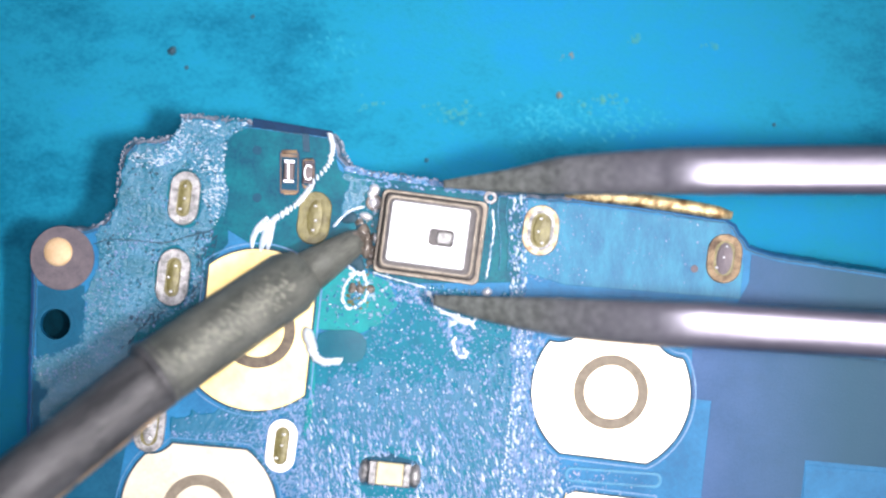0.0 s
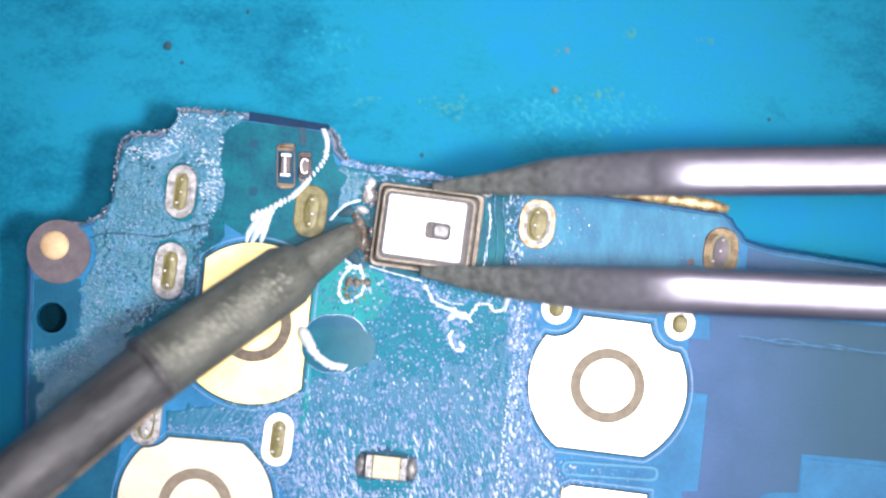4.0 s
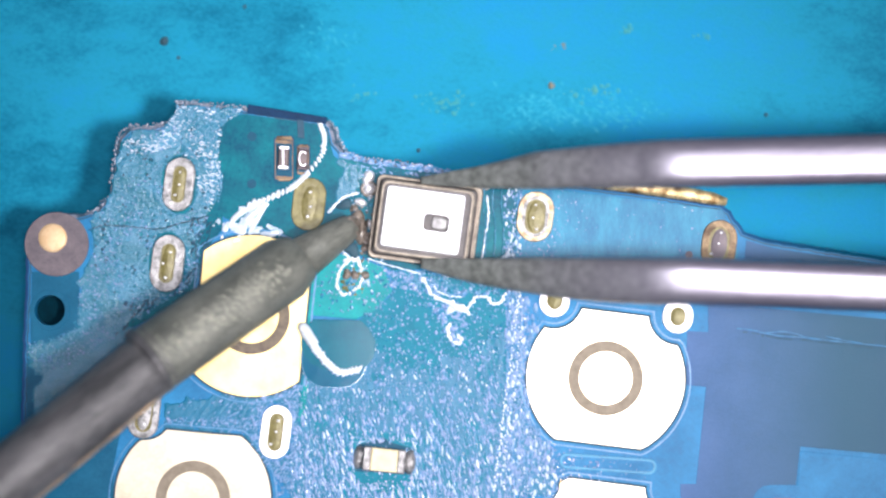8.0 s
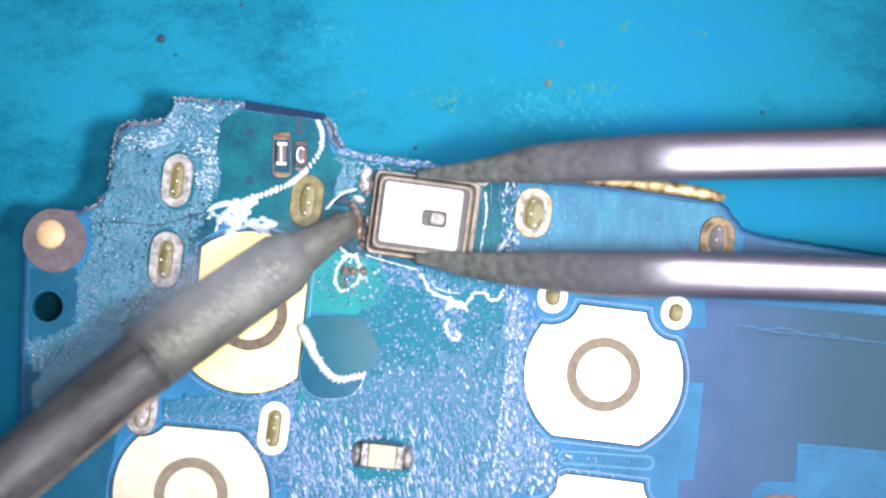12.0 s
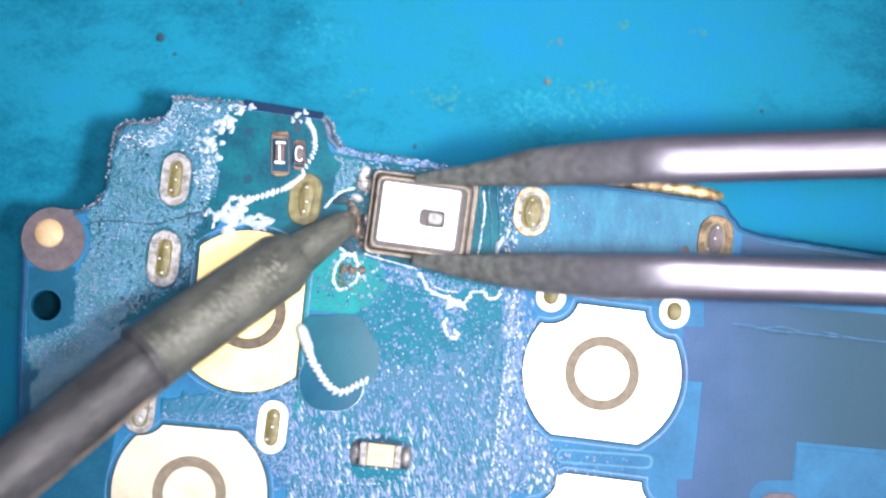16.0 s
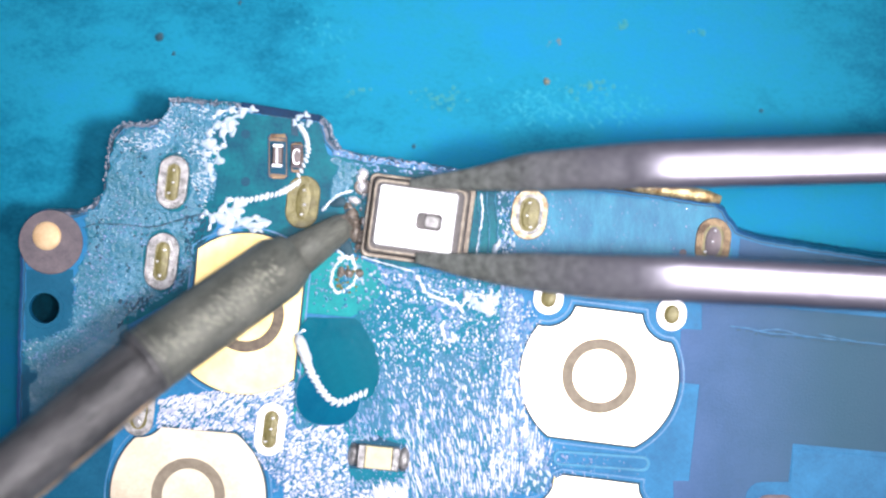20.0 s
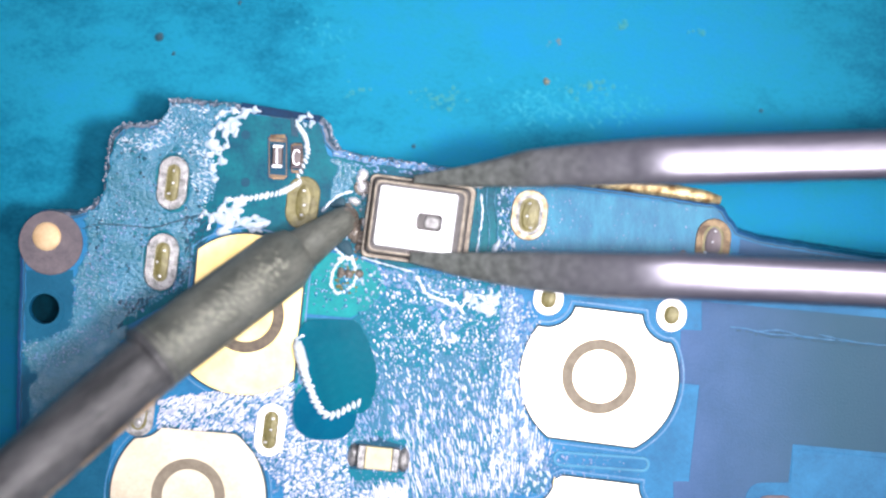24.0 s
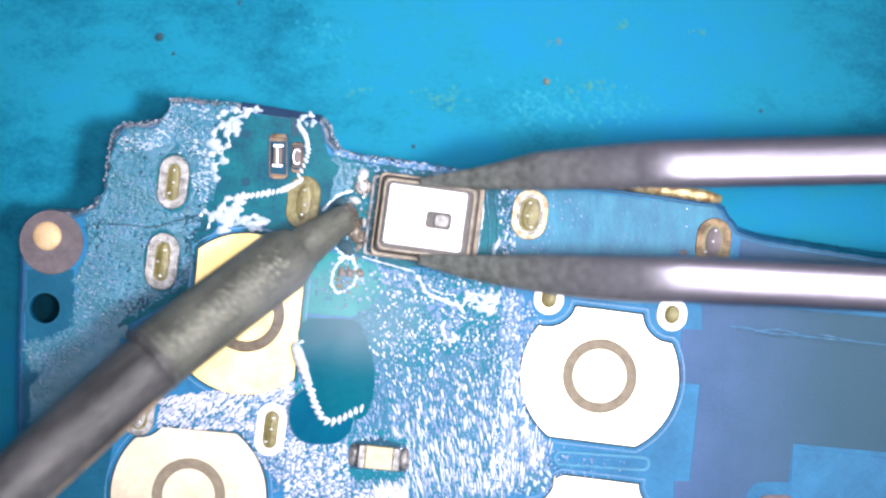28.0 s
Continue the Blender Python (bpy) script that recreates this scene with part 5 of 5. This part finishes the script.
upper_arm = tweezer_arm([(0, -0.10, 0.03, 0, 0.06), (0.6, -0.17, 0.12, 0.16, 0.10), (1.2, -0.23, 0.20, 0.38, 0.16), (2.0, -0.27, 0.40, 0.68, 0.22),
                         (3.75, -0.32, 0.49, 1.24, 0.29), (4.55, -0.34, 0.50, 1.34, 0.31), (7.0, -0.38, 0.49, 1.08, 0.33), (9.0, -0.40, 0.47, 0.86, 0.34), (20.0, -0.5, 0.57, 0.3, 0.36)], tweezers, -6)
lower_arm = tweezer_arm([(0, -0.10, 0.08, 0, 0.06), (0.8, -0.28, 0.12, 0.22, 0.12), (1.6, -0.38, 0.20, 0.5, 0.18), (2.6, -0.46, 0.27, 0.86, 0.24),
                         (3.75, -0.46, 0.345, 1.24, 0.29), (4.55, -0.42, 0.39, 1.34, 0.31), (7.0, -0.34, 0.47, 1.08, 0.33), (9.0, -0.30, 0.52, 0.86, 0.34), (20.0, -0.16, 0.84, 0.3, 0.36)], tweezers, 7)

# ---- the soldering iron ----
iron = thing("soldering_iron", "scorched fine soldering iron with a charred tip", "soldering iron")


def lathe(rows, n=40, jag=0.0, lean=0.0, about=0.0):
    """A turned body along +x, leaning sideways by so many degrees about a point of its axis."""
    bm = bmesh.new()
    rings = []
    for s, r in rows:
        rings.append([bm.verts.new((s, r * math.cos(2 * math.pi * k / n) * (1 + rng.uniform(-jag, jag)), r * math.sin(2 * math.pi * k / n) * (1 + rng.uniform(-jag, jag)))) for k in range(n)])
    for a, b in zip(rings, rings[1:]):
        bridge(bm, a, b)
    bm.faces.new(rings[0])
    bm.faces.new(rings[-1])
    bmesh.ops.rotate(bm, verts=bm.verts, cent=(about, 0, 0), matrix=Matrix.Rotation(radians(lean), 3, "Z"))
    return bm


part("tip", lathe([(0.13, 0.13), (0.17, 0.19), (0.3, 0.245), (0.8, 0.32), (1.35, 0.39)]), IRON_SKIN, iron, "dull grey tapered tip", True)
part("charred_end", lathe([(0.02, 0.04), (0.05, 0.10), (0.12, 0.17), (0.22, 0.215), (0.27, 0.20)], 18, 0.16), CHAR, iron, "charred crusty tip end", True)
part("sleeve", lathe([(1.25, 0.36), (1.3, 0.44), (1.5, 0.52), (1.62, 0.57), (3.2, 0.595), (4.45, 0.61), (4.56, 0.60), (4.6, 0.5)], lean=1.2, about=2.6), IRON_SKIN, iron, "olive grey metal sleeve", True)


def tilted(bm, lean, about):
    """Leans a detail sideways together with the body it lies on."""
    bmesh.ops.rotate(bm, verts=bm.verts, cent=(about, 0, 0), matrix=Matrix.Rotation(radians(lean), 3, "Z"))
    return bm


for i in range(190):
    s0, a = rng.uniform(1.7, 4.4), radians(rng.gauss(84, 11))
    r0, ln = 0.578 + (s0 - 1.6) * 0.014, rng.uniform(0.01, 0.06)
    part("scratch", tilted(tube([(s0 + ln * k / 3, (r0 + 0.002) * math.cos(a + k * 0.05), (r0 + 0.002) * math.sin(a + k * 0.05)) for k in range(4)], [0.003, 0.009, 0.009, 0.003], 5), 1.2, 2.6), SCRATCH,
         iron, "pale scuff on the sleeve")
part("shaft", lathe([(4.5, 0.50), (4.55, 0.56), (4.8, 0.58), (7, 0.59), (10, 0.60), (30, 0.65)], lean=6.0, about=3.8), IRON_DARK, iron, "brown scorched steel shaft", True)
part("seam_groove", lathe([(4.36, 0.60), (4.38, 0.6125), (4.41, 0.6125), (4.43, 0.60)], 40, 0.0, 1.2, 2.6), IRON_DARK, iron, "dark groove before the seam ring", True)
part("seam_ring", lathe([(4.46, 0.57), (4.50, 0.632), (4.60, 0.628), (4.66, 0.55)], 40, 0.012, 1.2, 2.6), IRON_DARK, iron, "dark worn seam ring", True)
# the highlight along the shaft's edge, laid on as cream strips
for s0, s1, a in ((4.9, 6.9, 22), (6.7, 9.8, 20)):
    path = [(s0 + (s1 - s0) * k / 9, (0.577 + 0.004 * (s0 + (s1 - s0) * k / 9 - 4.8)) * math.cos(radians(a + rng.gauss(0, 1))),
             (0.577 + 0.004 * (s0 + (s1 - s0) * k / 9 - 4.8)) * math.sin(radians(a + rng.gauss(0, 1)))) for k in range(10)]
    part("edge_glint", tilted(tube(path, [0.003] + [rng.uniform(0.010, 0.020) for _ in range(8)] + [0.003], 6), 6.0, 3.8), CREAM_GOLD, iron, "thin pale strip painting the highlight on the shaft's edge", True)

# ---- smoke from the flux ----


def smoke_material(strength):
    m = bpy.data.materials.new("flux_smoke")
    m.use_nodes = True
    n, link = m.node_tree.nodes, m.node_tree.links
    s = n["Principled BSDF"]
    s.inputs["Base Color"].default_value, s.inputs["Roughness"].default_value = (0.80, 0.84, 0.92, 1), 1.0
    s.inputs["Specular IOR Level"].default_value = 0.0
    co, mp, ln, mr, nz, mu = (n.new("ShaderNode" + k) for k in ("TexCoord", "Mapping", "VectorMath", "MapRange", "TexNoise", "Math"))
    mp.inputs["Location"].default_value, mp.inputs["Scale"].default_value = (-1, -1, 0), (2, 2, 0)
    link.new(co.outputs["Generated"], mp.inputs["Vector"])
    ln.operation = "LENGTH"
    link.new(mp.outputs["Vector"], ln.inputs[0])
    mr.interpolation_type = "SMOOTHERSTEP"
    mr.inputs["From Min"].default_value, mr.inputs["From Max"].default_value = 0.0, 1.0
    mr.inputs["To Min"].default_value, mr.inputs["To Max"].default_value = strength, 0.0
    link.new(ln.outputs["Value"], mr.inputs["Value"])
    nz.inputs["Scale"].default_value, nz.inputs["Detail"].default_value = 1400, 3
    link.new(co.outputs["Object"], nz.inputs["Vector"])
    mu.operation = "MULTIPLY"
    link.new(mr.outputs[0], mu.inputs[0])
    link.new(nz.outputs["Fac"], mu.inputs[1])
    link.new(mu.outputs[0], s.inputs["Alpha"])
    return m


def smoke_wisp(long, wide, strength):
    """A drifting puff: four bulged veils, one above the other."""
    wisp = thing("smoke_wisp", "faint white wisp of flux smoke in the air", "smoke", group="smoke from the flux")
    n, m = 18, 10
    mat = smoke_material(strength)
    for layer in range(4):
        bm = bmesh.new()
        grid = [[bm.verts.new((long * (i / n - 0.5), wide * (j / m - 0.5) + 0.12 * wide * math.sin(3.0 * i / n + layer),
                               0.10 * layer + 0.15 * math.cos(math.pi * (i / n - 0.5)) * math.cos(math.pi * (j / m - 0.5)))) for j in range(m + 1)] for i in range(n + 1)]
        for i in range(n):
            for j in range(m):
                bm.faces.new((grid[i][j], grid[i + 1][j], grid[i + 1][j + 1], grid[i][j + 1]))
        part("veil", bm, mat, wisp, "", True)
    return wisp


long_wisp = smoke_wisp(5.0, 1.7, 0.11)
broad_wisp = smoke_wisp(4.4, 2.2, 0.085)

# ---- everything that moves ----


def motions():
    tilt = ((0, -0.9), (3.5, -1.4), (9, -1.9), (16.5, -2.0), (17, 1.4), (28, 1.4))
    walk(board, [(t, mm(x, y, roll=float(np.interp(t, *zip(*tilt))))) for t, x, y in BOARD_ROWS])
    walk(sensor, [(t, mm(sx + x, sy + y, 0.03, SENSOR_TURN + a)) for t, x, y, a in SENSOR_ROWS])
    walk(iron, [(t, mm(IRON_TIP[0] + x, IRON_TIP[1] + y, 0.30, 213.3 + a, -17)) for t, x, y, a in IRON_ROWS])
    walk(upper_arm, [(t, mm(x, y, 0.5, a)) for t, x, y, a in UPPER_ARM_ROWS])
    walk(lower_arm, [(t, mm(x, y, 0.5, a)) for t, x, y, a in LOWER_ARM_ROWS])

    def slide(ob, rows, pivot=None):
        """Plan places of a pivot point of the piece, turns about it and, where given, its lift."""
        x0, y0 = at(*(pivot or rows[0][1:3]))
        keys = []
        for t, x, y, a, *lift in rows:
            px, py = at(x, y)
            keys.append((t, mm(px, py, sum(lift), a) @ mm(-x0, -y0)))
        walk(ob, keys)

    def settle(ob, rows, z=0.0):
        walk(ob, [(t, mm(*at(x, y), z, a)) for t, x, y, a in rows])

    slide(chain_upper, [(0, 584, 238, -6), (9, 576, 245, 0), (15, 572, 247, 3), (17, 553, 250, 11), (28, 549, 251, 13)], (576, 245))
    slide(chain_lower, [(0, 552, 327, 12), (9, 555, 331, 0), (15, 556, 336, -3), (17, 552, 346, -6), (28, 554, 346, -13)], (555, 331))
    slide(streaks[0], [(0, 490, 382, 0), (8, 484, 384, -22), (12, 470, 388, -45), (15, 448, 384, -60, -0.1), (28, 446, 384, -66, -0.12)])
    slide(streaks[2], [(0, 486, 388, 0), (8, 480, 388, -18), (12, 464, 390, -40), (15, 444, 392, -56, -0.1), (28, 442, 392, -60, -0.12)])
    slide(streaks[1], [(0, 474, 384, 0), (8, 464, 388, -25), (12, 440, 392, -50), (15, 420, 396, -62, -0.1), (28, 418, 394, -70, -0.12)])
    walk(crown_web, [(t, mm(dx * 0.01, 0, z)) for t, dx, z in ((0, -30, -0.15), (9, -30, -0.15), (12.5, -22, -0.09), (17, -12, -0.02), (24, -2, 0), (28, 0, 0))])
    walk(pool_web, [(t, mm(dx * 0.01, -dy * 0.01, z)) for t, dx, dy, z in ((0, 20, 20, -0.15), (6.2, 18, 18, -0.15), (8.2, 14, 14, -0.03), (17, 4, 4, 0), (28, 0, 0, 0))])
    settle(glints[0], [(0, 812, 566, 0), (9, 818, 570, 5), (16.5, 822, 570, 5), (17, 872, 570, 30), (28, 876, 574, 35)])
    settle(glints[1], [(0, 800, 572, 0), (9, 806, 574, 0), (16.5, 812, 574, 0), (17, 880, 556, 20), (28, 886, 556, 20)])
    settle(glints[2], [(0, 904, 565, 0), (6, 902, 520, 0), (9, 899, 478, -10), (17, 898, 470, 0), (28, 896, 468, 0)])
    # the beads on the pool's rim: the rim is drawn out through four points that wander apart
    rim_rows = ((0, (547, 593), (554, 624), (572, 640), (602, 639)), (6, (547, 605), (565, 638), (598, 668), (629, 671)), (9, (550, 607), (574, 651), (610, 689), (652, 682)),
                (12, (550, 613), (572, 662), (607, 701), (656, 695)), (15, (552, 615), (570, 668), (614, 717), (667, 701)), (16.5, (551, 616), (572, 680), (611, 729), (664, 707)),
                (17.2, (555, 619), (579, 685), (613, 729), (670, 705)), (20, (552, 630), (572, 690), (612, 740), (667, 723)), (24, (549, 639), (562, 696), (597, 762), (655, 740)),
                (28, (545, 643), (560, 692), (595, 773), (659, 751)))
    keys = [[] for _ in pool_beads]
    for t, *points in rim_rows:
        curve = smooth_path(points, 12)
        run = [0.0]
        for p, q in zip(curve, curve[1:]):
            run.append(run[-1] + (q - p).length)
        for k, row in enumerate(keys):
            d = run[-1] * k / (len(keys) - 1)
            x, y = (float(np.interp(d, run, [p[i] for p in curve])) for i in (0, 1))
            e = min(d + 3, run[-1])
            u, v = (float(np.interp(e, run, [p[i] for p in curve])) - float(np.interp(e - 6, run, [p[i] for p in curve])) for i in (0, 1))
            row.append((t, x, y, math.degrees(math.atan2(-v, u)) + 55 - 40 * (k < 5)))
    for bead, row in zip(pool_beads, keys):
        settle(bead, row, 0.072)
    sunk = ((0, -0.09), (0.8, -0.09), (2.6, 0.0), (28, 0.0))

    def well_up(ob, rows, late=0.0):
        """A puddle that wells up and then spreads."""
        walk(ob, [(t, mm(*at(x, y), float(np.interp(t - late, *zip(*sunk))))) for t, x, y in rows])

    # the teal pool: top, middle and bottom of its spread, with the puddles strung between them
    spread = ((0, (604, 614), (604, 614), (604, 614)), (0.8, (604, 614), (604, 614), (604, 616)), (2.6, (605, 618), (606, 624), (606, 628)), (5.5, (605, 620), (606, 634), (607, 640)),
              (9, (606, 620), (612, 644), (620, 658)), (12, (606, 620), (617, 652), (624, 670)), (15, (606, 620), (621, 660), (632, 686)), (17, (607, 620), (625, 664), (636, 697)),
              (20, (607, 620), (626, 670), (640, 709)), (24, (606, 622), (622, 680), (634, 731)), (28, (605, 622), (618, 686), (629, 743)))
    for k, puddle in enumerate(puddles):
        u = k / (len(puddles) - 1)
        rows = []
        for t, a, b, c in spread:
            p = Vector(a).lerp(Vector(b), 2 * u) if u < 0.5 else Vector(b).lerp(Vector(c), 2 * u - 1)
            rows.append((t, p.x, p.y))
        if k == len(puddles) - 1:
            settle(puddle, [(t, x, y, 0) for t, x, y in rows])
        else:
            well_up(puddle, rows)
    well_up(blue_pool, [(0, 604, 606), (3, 604, 612), (4.8, 596, 628), (6, 600, 640), (9, 601, 668), (12, 601, 686), (15, 602, 702), (17, 603, 717), (20, 601, 730),
                        (24, 595, 755), (28, 588, 764)], 2.2)
    # once the sensor is pushed: flux wells up, and domes paint the crust's glare
    walk(late_web, [(0, mm(0, 0, -0.16)), (16.4, mm(0, 0, -0.16)), (17.0, mm(0, 0, 0)), (28, mm(0, 0.02, 0))])
    for blisters in glare_domes:
        walk(blisters, [(0, mm(0, 0, -0.12)), (15.5, mm(0, 0, -0.12)), (17.2, mm(0, 0, 0.004)), (28, mm(0, 0.01, 0.004))])
    for drop, x, y in zip(late_drops, (553, 556), (628, 612)):
        walk(drop, [(0, mm(*at(x, y), -0.16)), (16.4, mm(*at(x, y), -0.16)), (17.0, mm(*at(x, y), 0.03)), (28, mm(*at(x - 4, y + 22), 0.03))])
    # smoke drifts past in puffs
    drift = ((0, -500, 1250, 31), (4.6, -500, 1250, 31), (5.5, 500, 500, 31), (6.0, 520, 480, 31), (6.35, -500, 1250, 31), (11.5, -500, 1250, 31), (11.8, 440, 520, 28),
             (12.5, 400, 545, 20), (13.4, -500, 1250, 31), (28, -500, 1250, 31))
    walk(long_wisp, [(t, mm(*at(x, y), 2.7, a)) for t, x, y, a in drift])
    drift = ((0, 850, 1250, 0), (1.2, 850, 1250, 0), (1.6, 700, 680, -10), (1.85, 600, 500, -15), (2.0, 580, 500, -15), (2.3, -300, 1250, -10), (15, 850, 1250, 0),
             (21.0, 850, 1250, 0), (21.4, 600, 640, 0), (21.8, 560, 500, 10), (22.4, -300, 1250, 10), (27.4, 850, 1250, 0), (28, 640, 570, -5))
    walk(broad_wisp, [(t, mm(*at(x, y), 2.7, a)) for t, x, y, a in drift])


IRON_TIP = at(648, 416)
motions()
